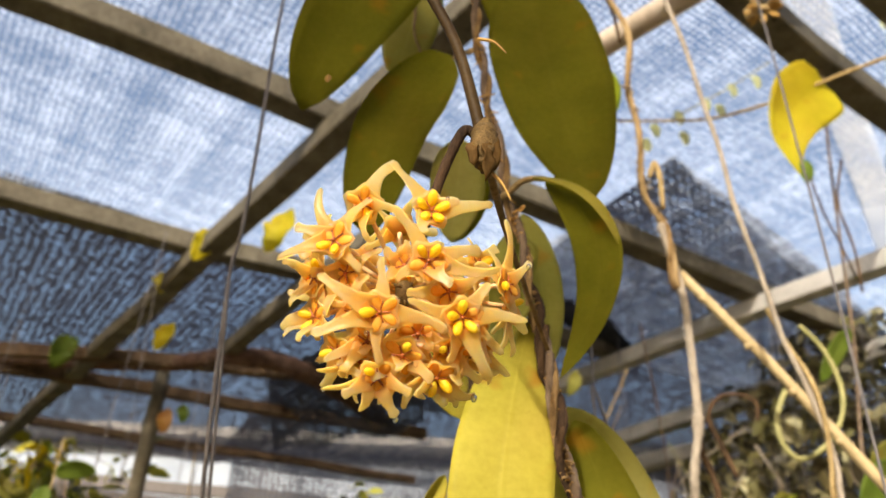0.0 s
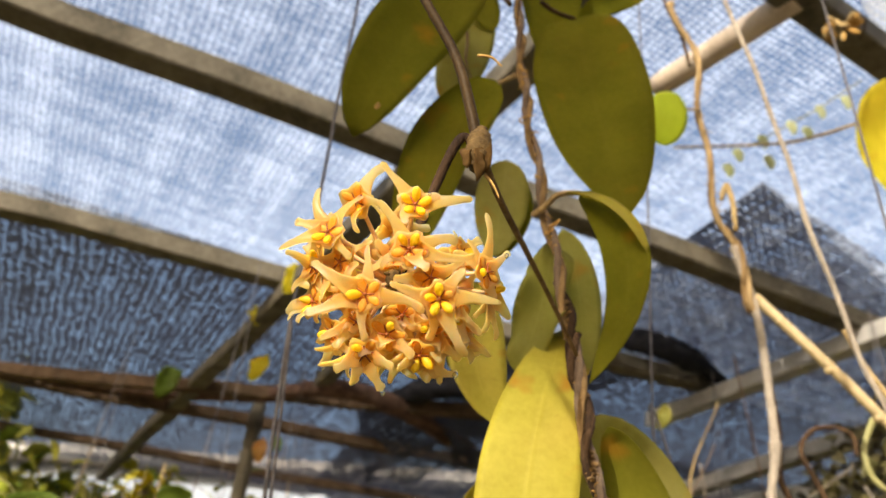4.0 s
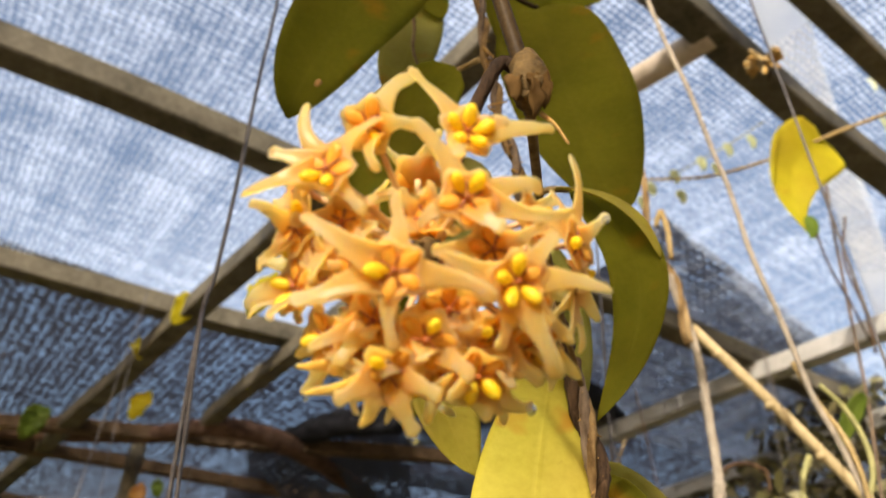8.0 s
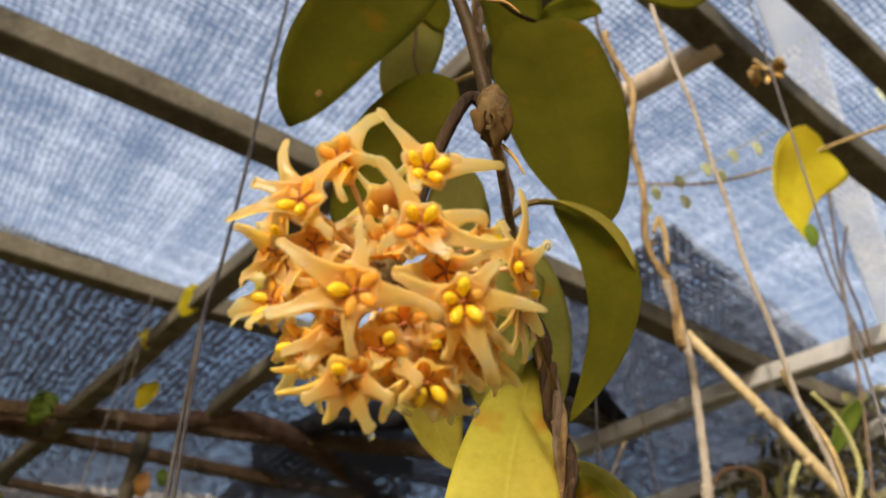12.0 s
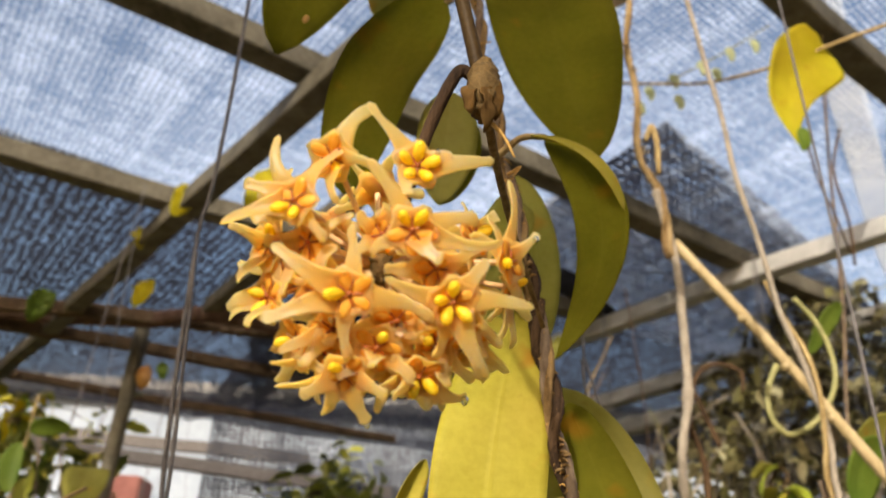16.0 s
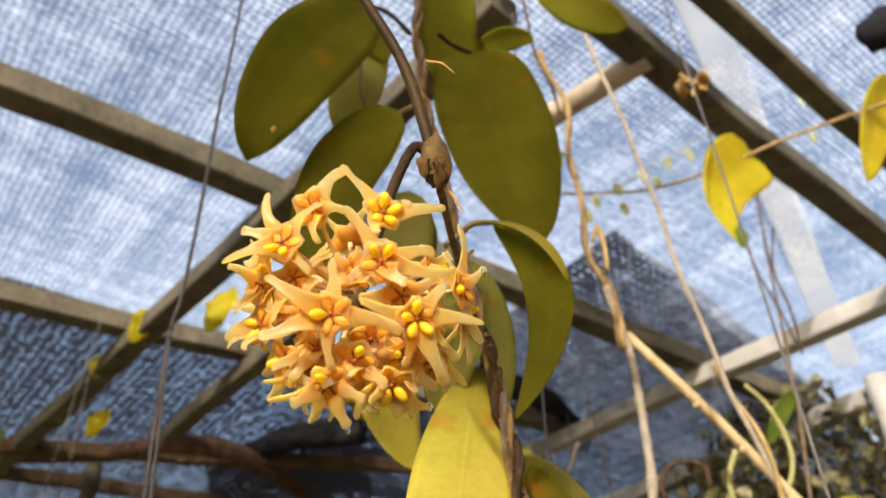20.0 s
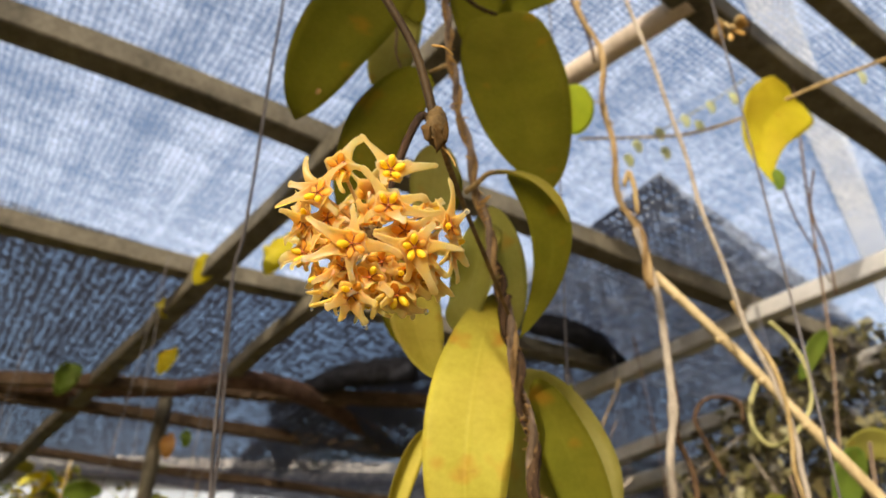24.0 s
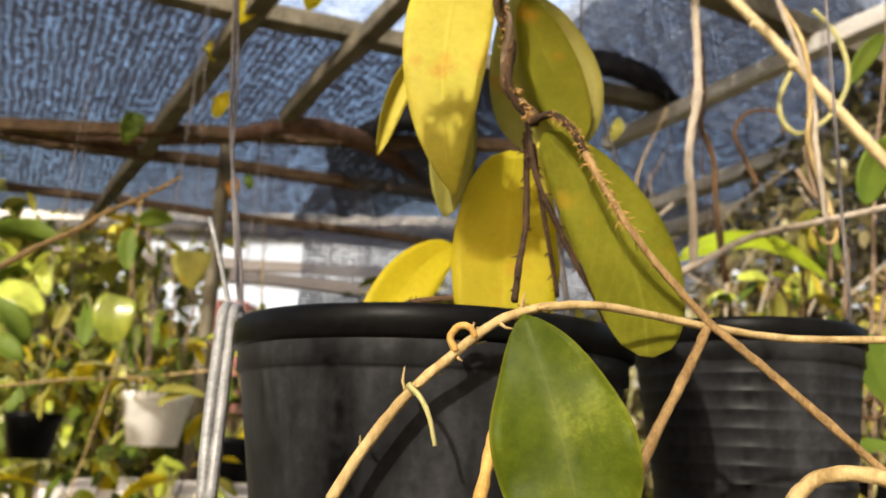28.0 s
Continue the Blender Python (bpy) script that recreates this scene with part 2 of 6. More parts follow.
def hedge_material():
    n = Nodes("hedge_leaves")
    rnd = n.add("NewGeometry").outputs["Random Per Island"]
    col = n.ramp(rnd, [(0.0, (0.025, 0.035, 0.005)), (0.35, (0.14, 0.16, 0.02)), (0.7, (0.42, 0.41, 0.05)), (1.0, (0.72, 0.62, 0.06))])
    col = n.mix(0.3, col, n.ramp(n.noise(30), [(0.3, (0.04, 0.05, 0.01)), (0.7, (0.3, 0.32, 0.06))]))
    n.link(col, n.p.inputs["Base Color"])
    n.p.inputs["Roughness"].default_value = 0.45
    n.bump(n.noise(90), 0.3, 0.002)
    n.see_through(col, 0.4)
    return n.m


LEAF_HEDGE = hedge_material()


def tangle_material():
    """Half dry growth: brown, straw and olive pieces."""
    n = Nodes("tangled_growth")
    rnd = n.add("NewGeometry").outputs["Random Per Island"]
    col = n.ramp(rnd, [(0.0, (0.016, 0.013, 0.007)), (0.35, (0.08, 0.065, 0.03)), (0.6, (0.20, 0.19, 0.05)), (0.82, (0.40, 0.34, 0.15)), (1.0, (0.80, 0.74, 0.42))])
    col = n.mix(0.3, col, n.ramp(n.noise(40), [(0.3, (0.03, 0.025, 0.012)), (0.7, (0.24, 0.19, 0.09))]))
    n.link(col, n.p.inputs["Base Color"])
    n.p.inputs["Roughness"].default_value = 0.5
    n.bump(n.noise(110), 0.3, 0.002)
    n.see_through(col, 0.35)
    return n.m


LEAF_TANGLE = tangle_material()
# bank leaves with the shade painted in as a darker leaf colour
LEAF_SHADE_TONED = leaf_material("shade_toned_bank_leaf", (0.025, 0.028, 0.008), (0.09, 0.085, 0.028), (0.16, 0.16, 0.02), 0.25, 0.1, 0.5, 0.3, 0.15, 0.1)
BARK_DARK = solid("dark_stem_bark", (0.010, 0.0055, 0.003), (0.062, 0.034, 0.016), 140, 0.85, bump=0.9, dist=0.002, stretch=(1, 1, 0.35))
STEM_GREEN = solid("stem_olive_brown", (0.028, 0.015, 0.004), (0.068, 0.040, 0.012), 120, 0.55, bump=0.5)
STEM_GREEN.node_tree.nodes["Principled BSDF"].inputs["Specular IOR Level"].default_value = 0.12
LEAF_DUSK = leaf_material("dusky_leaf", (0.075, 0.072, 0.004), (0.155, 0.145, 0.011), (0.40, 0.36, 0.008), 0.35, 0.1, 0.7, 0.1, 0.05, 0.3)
BARK_BROWN = solid("brown_bark", (0.09, 0.05, 0.016), (0.30, 0.19, 0.08), 150, 0.85, bump=0.9, dist=0.0015, stretch=(1, 1, 0.4))
BARK = solid("vine_bark", (0.022, 0.012, 0.006), (0.12, 0.068, 0.032), 140, 0.85, bump=0.9, dist=0.002, stretch=(1, 1, 0.35))
BARK_TAN = solid("tan_bark", (0.19, 0.12, 0.042), (0.48, 0.35, 0.16), 120, 0.8, bump=0.8, dist=0.0015, stretch=(1, 1, 0.4))
BARK_GREY = solid("grey_bark", (0.06, 0.038, 0.024), (0.24, 0.17, 0.11), 110, 0.85, bump=0.8, dist=0.0015, stretch=(1, 1, 0.35))
BARK_STRAW = solid("straw_bark", (0.18, 0.11, 0.042), (0.40, 0.28, 0.135), 120, 0.8, bump=0.8, dist=0.0015, stretch=(1, 1, 0.4))
BARK_ASH = solid("ash_bark", (0.18, 0.145, 0.105), (0.44, 0.37, 0.285), 110, 0.85, bump=0.8, dist=0.0015, stretch=(1, 1, 0.35))
CANE = solid("dry_cane", (0.31, 0.22, 0.095), (0.52, 0.40, 0.21), 60, 0.5, bump=0.3, stretch=(1, 1, 0.3))
ROOT_ORANGE = solid("orange_root", (0.26, 0.14, 0.032), (0.50, 0.30, 0.09), 150, 0.8, bump=0.8)
GREEN_TENDRIL = solid("green_tendril", (0.20, 0.19, 0.06), (0.36, 0.32, 0.12), 80, 0.6)
WIRE = solid("old_steel_wire", (0.05, 0.042, 0.038), (0.16, 0.14, 0.13), 90, 0.5, 0.3, 0.4)
WIRE_PALE = solid("galvanised_wire", (0.10, 0.098, 0.095), (0.30, 0.295, 0.285), 90, 0.5, 0.2, 0.4)
POT_BLACK = solid("black_nursery_plastic", (0.0012, 0.0012, 0.0012), (0.007, 0.0068, 0.0065), 26, 0.36, bump=0.25, dist=0.001, fine=300)
POT_BLACK.node_tree.nodes["Principled BSDF"].inputs["Specular IOR Level"].default_value = 0.04
POT_WHITE = solid("white_plastic_pot", (0.55, 0.53, 0.48), (0.80, 0.78, 0.73), 18, 0.45, bump=0.1)
SOIL = solid("potting_soil", (0.02, 0.014, 0.009), (0.07, 0.05, 0.03), 90, 0.95, bump=1.0, dist=0.004)
BAR = solid("weathered_steel_bar", (0.062, 0.053, 0.035), (0.185, 0.158, 0.11), 14, 0.65, 0.15, 0.4, 0.002)
BAR_PALE = solid("pale_painted_bar", (0.34, 0.325, 0.295), (0.56, 0.535, 0.49), 12, 0.6, 0.05, 0.4, 0.002)
BAR_RUST = solid("rusty_bar", (0.05, 0.033, 0.02), (0.17, 0.11, 0.065), 10, 0.85, 0.1, 0.5, 0.003)
WOOD_PALE = solid("bare_wooden_pole", (0.42, 0.33, 0.23), (0.66, 0.55, 0.42), 22, 0.7, bump=0.5, stretch=(1, 1, 0.2))
LEAF_AMBER = leaf_material("amber_leaf", (0.34, 0.29, 0.006), (0.52, 0.44, 0.018), (0.80, 0.64, 0.015), 0.5, 0.3, 0.55, 0.1, 0.15, 0.15)


def strip_material():
    n = Nodes("translucent_plastic")
    col = n.ramp(n.noise(9, 4, 0.6), [(0.35, (0.80, 0.83, 0.88)), (0.65, (0.94, 0.95, 0.96))])
    n.link(col, n.p.inputs["Base Color"])
    n.p.inputs["Roughness"].default_value = 0.4
    n.bump(n.noise(60), 0.2, 0.001)
    n.see_through(col, 0.7)
    return n.m


WHITE_PLANK = strip_material()
NET_LIGHT = net_material("pale_shade_cloth", (0.14, 0.15, 0.19), (0.72, 0.82, 1.0), 0.38, 0.010, 9.0, 0.62, 1.7, 0.36, 0.20)
NET_DARK = net_material("dark_shade_cloth", (0.010, 0.011, 0.016), (0.016, 0.018, 0.028), 0.42, 0.019, 6.0, 0.38, 14.0, 0.90, 0.70)
NET_DENSE = net_material("dense_shade_cloth", (0.010, 0.011, 0.016), (0.016, 0.018, 0.028), 0.50, 0.020, 6.0, 0.36, 14.0, 1.05, 0.50)
# nearly closed weave, only for the added sun blocker overhead
NET_BLOCKER = net_material("sun_blocking_cloth", (0.010, 0.011, 0.016), (0.016, 0.018, 0.028), 1.4, 0.012, 6.0)
NET_STRIPE = net_material("slatted_shade_cloth", (0.012, 0.013, 0.018), (0.03, 0.03, 0.04), 0.30, 0.030, 3.0, 0.6, 4.0, 0.8, 0.2)
CLOTH_BLACK = solid("rolled_black_net", (0.006, 0.006, 0.008), (0.03, 0.03, 0.036), 40, 0.9, bump=1.0, dist=0.004)
CLOTH_BROWN = solid("rolled_brown_net", (0.05, 0.028, 0.02), (0.17, 0.10, 0.07), 30, 0.9, bump=1.0, dist=0.004)
GROUND = solid("packed_earth", (0.16, 0.13, 0.09), (0.34, 0.29, 0.22), 2.5, 0.95, bump=0.6, dist=0.01)
BENCH_TOP = solid("pale_bench_paint", (0.52, 0.46, 0.44), (0.74, 0.69, 0.66), 8, 0.6, bump=0.3)
WALL_WHITE = solid("pale_grey_wall", (0.26, 0.30, 0.36), (0.39, 0.43, 0.49), 1.2, 0.85, bump=0.2)
WALL_RED = solid("red_brown_wall", (0.16, 0.065, 0.055), (0.26, 0.11, 0.09), 2.0, 0.85, bump=0.3)


def petal_material():
    n = Nodes("waxy_petal")
    cloud, grain = n.noise(180, 3), n.noise(1400, 2)
    both = n.maths("ADD", n.maths("MULTIPLY", cloud, 0.7), n.maths("MULTIPLY", grain, 0.3))
    col = n.ramp(both, [(0.32, (0.97, 0.76, 0.28)), (0.66, (0.99, 0.90, 0.50))])
    uv = n.coords("UV")
    sep = n.add("SeparateXYZ")
    n.link(uv, sep.inputs[0])
    root = n.maths("SUBTRACT", 1.0, n.maths("MULTIPLY", sep.outputs[1], 1.7), True)
    col = n.mix(n.maths("MULTIPLY", root, 0.8), col, (0.97, 0.60, 0.10))
    fleck = n.ramp(n.noise(700, 1), [(0.74, (0, 0, 0)), (0.77, (1, 1, 1))])
    col = n.mix(n.maths("MULTIPLY", fleck, 0.5), col, (0.45, 0.16, 0.05))
    n.link(col, n.p.inputs["Base Color"])
    n.p.inputs["Roughness"].default_value = 0.30
    n.p.inputs["Specular IOR Level"].default_value = 0.45
    n.p.inputs["Subsurface Weight"].default_value = 0.65
    n.p.inputs["Subsurface Radius"].default_value = (0.007, 0.0032, 0.0010)
    n.p.inputs["Subsurface Scale"].default_value = 1.0
    n.bump(both, 0.35, 0.0005)
    n.see_through(n.mix(0.5, col, (1.0, 0.83, 0.33)), 0.74)
    return n.m


PETAL = petal_material()
def corona_material(name, dark, light):
    """Waxy lobe that glows with the light passing through it."""
    n = Nodes(name)
    col = n.ramp(n.noise(500, 3), [(0.35, dark), (0.65, light)])
    n.link(col, n.p.inputs["Base Color"])
    n.p.inputs["Roughness"].default_value = 0.38
    n.p.inputs["Specular IOR Level"].default_value = 0.3
    n.bump(n.noise(900, 2), 0.2, 0.0003)
    n.see_through(col, 0.5)
    return n.m


CORONA = corona_material("yellow_corona", (1.0, 0.70, 0.015), (1.0, 0.84, 0.07))
CORONA_ORANGE = corona_material("orange_corona", (0.92, 0.46, 0.03), (0.98, 0.62, 0.10))
CORONA_RED = solid("red_brown_centre", (0.20, 0.035, 0.006), (0.46, 0.13, 0.015), 500, 0.4, bump=0.2)
NODE_SKIN = solid("papery_node", (0.045, 0.026, 0.008), (0.17, 0.105, 0.036), 260, 0.7, bump=0.9, dist=0.001)
PEDICEL = solid("pinkish_pedicel", (0.60, 0.36, 0.14), (0.80, 0.56, 0.28), 300, 0.45)


def water_material():
    n = Nodes("water_drop")
    n.p.inputs["Transmission Weight"].default_value = 1.0
    n.p.inputs["Roughness"].default_value = 0.0
    n.p.inputs["IOR"].default_value = 1.33
    return n.m


WATER = water_material()


# ---- mesh helpers ----
def mesh_ob(name, verts, faces, material, parent=None, label="", uvs=None, smooth=True):
    me = bpy.data.meshes.new(name)
    me.from_pydata([tuple(v) for v in verts], [], faces)
    if uvs is not None:
        lay = me.uv_layers.new(name="UVMap")
        for lo in me.loops:
            lay.data[lo.index].uv = uvs[lo.vertex_index]
    if smooth:
        for p in me.polygons:
            p.use_smooth = True
    me.materials.append(material)
    ob = new(name, me)
    ob.parent = parent
    if label:
        tagged(ob, label)
    return ob


def part(name, bm, material, parent, label="", smooth=False):
    me = bpy.data.meshes.new(name)
    bm.to_mesh(me)
    bm.free()
    me.materials.append(material)
    if smooth:
        for p in me.polygons:
            p.use_smooth = True
    ob = new(name, me)
    ob.parent = parent
    if label:
        tagged(ob, label)
    return ob


def thing(name, label, category, group="", kind="", at=(0, 0, 0)):
    ob = new(name)
    ob.location = at
    ob.empty_display_size = 0.05
    return tagged(ob, label, category, group, kind)


def glide(points, per=6):
    """A smooth way through the points (Catmull-Rom)."""
    pts = [Vector(p) for p in points]
    if len(pts) == 2:
        return [pts[0].lerp(pts[1], k / per) for k in range(per + 1)]
    ext = [pts[0] * 2 - pts[1]] + pts + [pts[-1] * 2 - pts[-2]]
    out = []
    for i in range(1, len(ext) - 2):
        a, b, c, d = ext[i - 1:i + 3]
        for k in range(per):
            s = k / per
            out.append(0.5 * ((2 * b) + (c - a) * s + (2 * a - 5 * b + 4 * c - d) * s * s + (3 * b - a - 3 * c + d) * s ** 3))
    return out + [pts[-1]]


def ways(line):
    """Tangent and two cross directions at each point, without twist."""
    tans = [(line[min(i + 1, len(line) - 1)] - line[max(i - 1, 0)]).normalized() for i in range(len(line))]
    side = tans[0].orthogonal().normalized()
    res = []
    for t in tans:
        side = (side - t * side.dot(t)).normalized()
        res.append((t, side, t.cross(side)))
    return res


def tube_data(line, radii, sides=8, rough=0.0, seed=0, flat=1.0):
    rng = random.Random(seed)
    verts, faces = [], []
    n = len(line)
    for i, (p, (t, a, b)) in enumerate(zip(line, ways(line))):
        s = i / (n - 1) * (len(radii) - 1)
        k = min(int(s), len(radii) - 2)
        r = radii[k] + (radii[k + 1] - radii[k]) * (s - k)
        for j in range(sides):
            an = j / sides * math.tau
            q = r * (1 + rough * rng.uniform(-1, 1))
            verts.append(p + a * (math.cos(an) * q) + b * (math.sin(an) * q * flat))
    for i in range(n - 1):
        for j in range(sides):
            faces.append((i * sides + j, i * sides + (j + 1) % sides, (i + 1) * sides + (j + 1) % sides, (i + 1) * sides + j))
    faces.append(tuple(range(sides))[::-1])
    faces.append(tuple((n - 1) * sides + j for j in range(sides)))
    return verts, faces


def tube(name, points, radii, material, parent=None, label="", per=6, sides=8, rough=0.08, seed=0, flat=1.0):
    if not isinstance(radii, (tuple, list)):
        radii = (radii, radii)
    v, f = tube_data(glide(points, per), radii, sides, rough, seed, flat)
    return mesh_ob(name, v, f, material, parent, label)


def twisted(name, points, radius, wind, pitch, material, parent, label="", seed=0, phase=0.0, thin=1.0):
    """A strand that winds round a line, as a twining vine does."""
    line = glide(points, 14)
    out, run = [], 0.0
    for i, (p, (t, a, b)) in enumerate(zip(line, ways(line))):
        if i:
            run += (line[i] - line[i - 1]).length
        an = run / pitch * math.tau + phase
        out.append(p + (a * math.cos(an) + b * math.sin(an)) * wind)
    v, f = tube_data(out, (radius, radius * thin), 7, 0.14, seed)
    return mesh_ob(name, v, f, material, parent, label)


def hairs(name, points, count, length, material, parent, seed, size=0.00035):
    """Short aerial roots along a stem, one mesh."""
    rng = random.Random(seed)
    line = glide(points, 10)
    fr = ways(line)
    verts, faces = [], []
    for _ in range(count):
        i = rng.randrange(1, len(line) - 1)
        t, a, b = fr[i]
        an = rng.uniform(0, math.tau)
        d = (a * math.cos(an) + b * math.sin(an) + t * rng.uniform(-0.6, 0.6)).normalized()
        p = line[i]
        ln = length * rng.uniform(0.4, 1.2)
        v, f = tube_data([p, p + d * ln * 0.6, p + d * ln + t * ln * 0.3], (size * 1.6, size, size * 0.4), 4)
        o = len(verts)
        verts += v
        faces += [tuple(q + o for q in x) for x in f]
    return tagged(mesh_ob(name, verts, faces, material, parent), kind="stuff")


def leaf_data(base, mid, tip, width, face, fold=0.10, curl=0.0, wave=0.0, a=0.55, b=0.62, thick=0.0009, seed=0, rows=18, cols=8, roll=0.0):
    base, mid, tip, face = Vector(base), Vector(mid), Vector(tip), Vector(face).normalized()
    ctrl = mid * 2 - (base + tip) / 2
    peak = (a / (a + b)) ** a * (b / (a + b)) ** b
    top, uv = [], []
    low = []
    for i in range(rows + 1):
        s = 0.002 + 0.996 * i / rows
        p = base * (1 - s) ** 2 + ctrl * (2 * s * (1 - s)) + tip * s * s
        t = ((ctrl - base) * (2 * (1 - s)) + (tip - ctrl) * (2 * s)).normalized()
        side = t.cross(face).normalized()
        if roll:
            side = Matrix.Rotation(roll * (s - 0.3), 3, t) @ side
        nor = side.cross(t).normalized()
        half = width / 2 * (s ** a) * ((1 - s) ** b) / peak
        for j in range(cols + 1):
            x = 2 * j / cols - 1
            lift = fold * abs(x) * half + curl * x * x * half
            lift += wave * half * math.sin(s * 13 + seed + (2.0 if x > 0 else 0)) * x * x
            q = p + side * (x * half) + nor * lift
            th = thick * (1 - 0.75 * abs(x)) * (0.5 if s > 0.96 else 1.0)
            top.append(q + nor * th * 0.5)
            low.append(q - nor * th * 0.5)
            uv.append((j / cols, s))
    n = len(top)
    w = cols + 1
    faces = []
    for i in range(rows):
        for j in range(cols):
            q = (i * w + j, i * w + j + 1, (i + 1) * w + j + 1, (i + 1) * w + j)
            faces.append(q)
            faces.append(tuple(k + n for k in q[::-1]))
    for i in range(rows):
        faces.append((i * w, (i + 1) * w, (i + 1) * w + n, i * w + n))
        faces.append((i * w + cols, i * w + cols + n, (i + 1) * w + cols + n, (i + 1) * w + cols))
    faces.append(tuple(range(w - 1, -1, -1)) + tuple(range(n, n + w)))
    e = rows * w
    faces.append(tuple(range(e, e + w)) + tuple(range(n + e + w - 1, n + e - 1, -1)))
    return top + low, faces, uv + uv


def leaf(parent, material, base, mid, tip, width, face=(0, -1, -0.3), label="", stalk=None, stalk_material=None, **kw):
    v, f, uv = leaf_data(base, mid, tip, width, face, **kw)
    ob = mesh_ob("leaf", v, f, material, parent, label, uv)
    if stalk:
        tube("leaf_stalk", list(stalk) + [base], (0.0013, 0.0011), stalk_material or STEM_GREEN, ob, per=5, rough=0.1)
    return ob


def bar_data(a, b, wide, high, up=(0, 0, 1)):
    """A square bar with softened edges between two points."""
    a, b, up = Vector(a), Vector(b), Vector(up)
    t = (b - a).normalized()
    s = t.cross(up).normalized()
    u = s.cross(t)
    c = 0.12
    ring = [(-1, -1 + c), (-1 + c, -1), (1 - c, -1), (1, -1 + c), (1, 1 - c), (1 - c, 1), (-1 + c, 1), (-1, 1 - c)]
    n = max(2, int((b - a).length / 0.25))
    v = []
    for i in range(n + 1):
        p = a.lerp(b, i / n) + u * (0.004 * math.sin(i * 1.7 + a.x * 9)) + s * (0.003 * math.sin(i * 2.3))
        v += [p + s * (x * wide / 2) + u * (y * high / 2) for x, y in ring]
    f = [(i * 8 + j, i * 8 + (j + 1) % 8, (i + 1) * 8 + (j + 1) % 8, (i + 1) * 8 + j) for i in range(n) for j in range(8)]
    f += [tuple(range(7, -1, -1)), tuple(n * 8 + j for j in range(8))]
    return v, f


def bar(name, a, b, wide, high, material, label, category="roof bar", group="", parent=None):
    v, f = bar_data(a, b, wide, high)
    ob = mesh_ob(name, v, f, material, parent, smooth=False)
    return tagged(ob, label, category, group, "structure")


# ---- ground and far surroundings ----
ground = mesh_ob("ground", [(-60, -60, 0), (60, -60, 0), (60, 60, 0), (-60, 60, 0)], [(0, 1, 2, 3)], GROUND, smooth=False)
tagged(ground, "packed bare earth floor of the nursery", "ground", kind="structure")

# ---- shade roof: bars, pale and dark shade cloth ----
ROOF = 2.5
BAR_LABEL = "weathered grey steel roof bar under the shade cloth"
bar("roof_bar", (-1.1811, 0.4862, 2.5000), (1.2382, 1.9555, 2.5000), 0.055, 0.05, BAR, BAR_LABEL, group="long roof bars")
bar("roof_bar", (-1.7703, 1.0180, 2.5000), (0.5567, 2.1337, 2.5000), 0.052, 0.048, BAR, BAR_LABEL, group="long roof bars")
bar("roof_bar", (0.1615, 0.6023, 2.4480), (-2.0646, 3.5382, 2.4480), 0.05, 0.046, BAR, BAR_LABEL, group="cross roof bars")
bar("roof_bar", (0.4033, 2.3130, 2.4500), (1.1099, 1.2537, 2.4500), 0.046, 0.045, BAR_PALE, "pale painted roof bar crossing under the long bars", group="cross roof bars")
bar("roof_bar", (-0.1419, 1.4244, 2.4500), (-0.6271, 2.1397, 2.4500), 0.042, 0.045, BAR, BAR_LABEL, group="cross roof bars")
bar("roof_bar", (0.1516, 0.5281, 2.4800), (1.2156, 1.2871, 2.4800), 0.046, 0.046, BAR, BAR_LABEL, group="long roof bars")
bar("roof_bar", (0.2800, 0.4842, 2.5000), (0.9696, 0.9659, 2.5000), 0.034, 0.034, BAR, BAR_LABEL, group="long roof bars")
bar("roof_bar", (0.5453, 3.2525, 2.4500), (1.3374, 1.7577, 2.4500), 0.06, 0.05, BAR_PALE, "pale painted roof bar crossing under the long bars", group="cross roof bars")
bar("roof_bar", (0.7314, 3.2797, 2.4000), (1.3410, 2.2523, 2.4000), 0.06, 0.06, BAR_PALE, "pale painted roof bar crossing under the long bars", group="cross roof bars")
bar("roof_bar", (-1.8534, 2.1545, 2.4400), (0.2111, 2.3448, 2.4400), 0.038, 0.04, BAR_RUST, "rusty brown roof bar at the dark shade cloth", group="rusty roof bars")
bar("roof_bar", (-1.9920, 2.1282, 2.4400), (-0.0276, 2.9217, 2.4400), 0.04, 0.04, BAR_RUST, "rusty brown roof bar at the dark shade cloth", group="rusty roof bars")
bar("roof_bar", (-2.8210, 2.5946, 2.4700), (-0.0926, 3.8164, 2.4700), 0.035, 0.035, BAR_RUST, "rusty brown roof bar at the dark shade cloth", group="rusty roof bars")
bar("roof_bar", (-4.2, 3.6, ROOF - 0.03), (3.2, 7.0, ROOF - 0.03), 0.08, 0.08, WIRE, "dark grey steel beam along the far side of the shelter", group="long roof bars")
pole = tube("wooden_pole", [(0.2230, 0.8702, 2.4700), (0.3061, 0.7826, 2.4700), (0.3893, 0.6950, 2.4700)], 0.019, WOOD_PALE, per=5, rough=0.04, sides=10)
tagged(pole, "bare pale wooden pole tied under the roof bars", "pole", kind="structure")
bar("plastic_strip", (0.3571, 0.4995, 2.5550), (1.2954, 1.8069, 2.5550), 0.065, 0.006, WHITE_PLANK, "white translucent plastic strip lying over the roof bars", "strip")


def post(x, y, r, top, lean, material, label):
    ob = tube("post", [(x, y, -0.02), (x + lean * 0.5, y, top * 0.5), (x + lean, y, top)], r, material, per=6, rough=0.03, sides=10)
    return tagged(ob, label, "post", "posts", "structure")


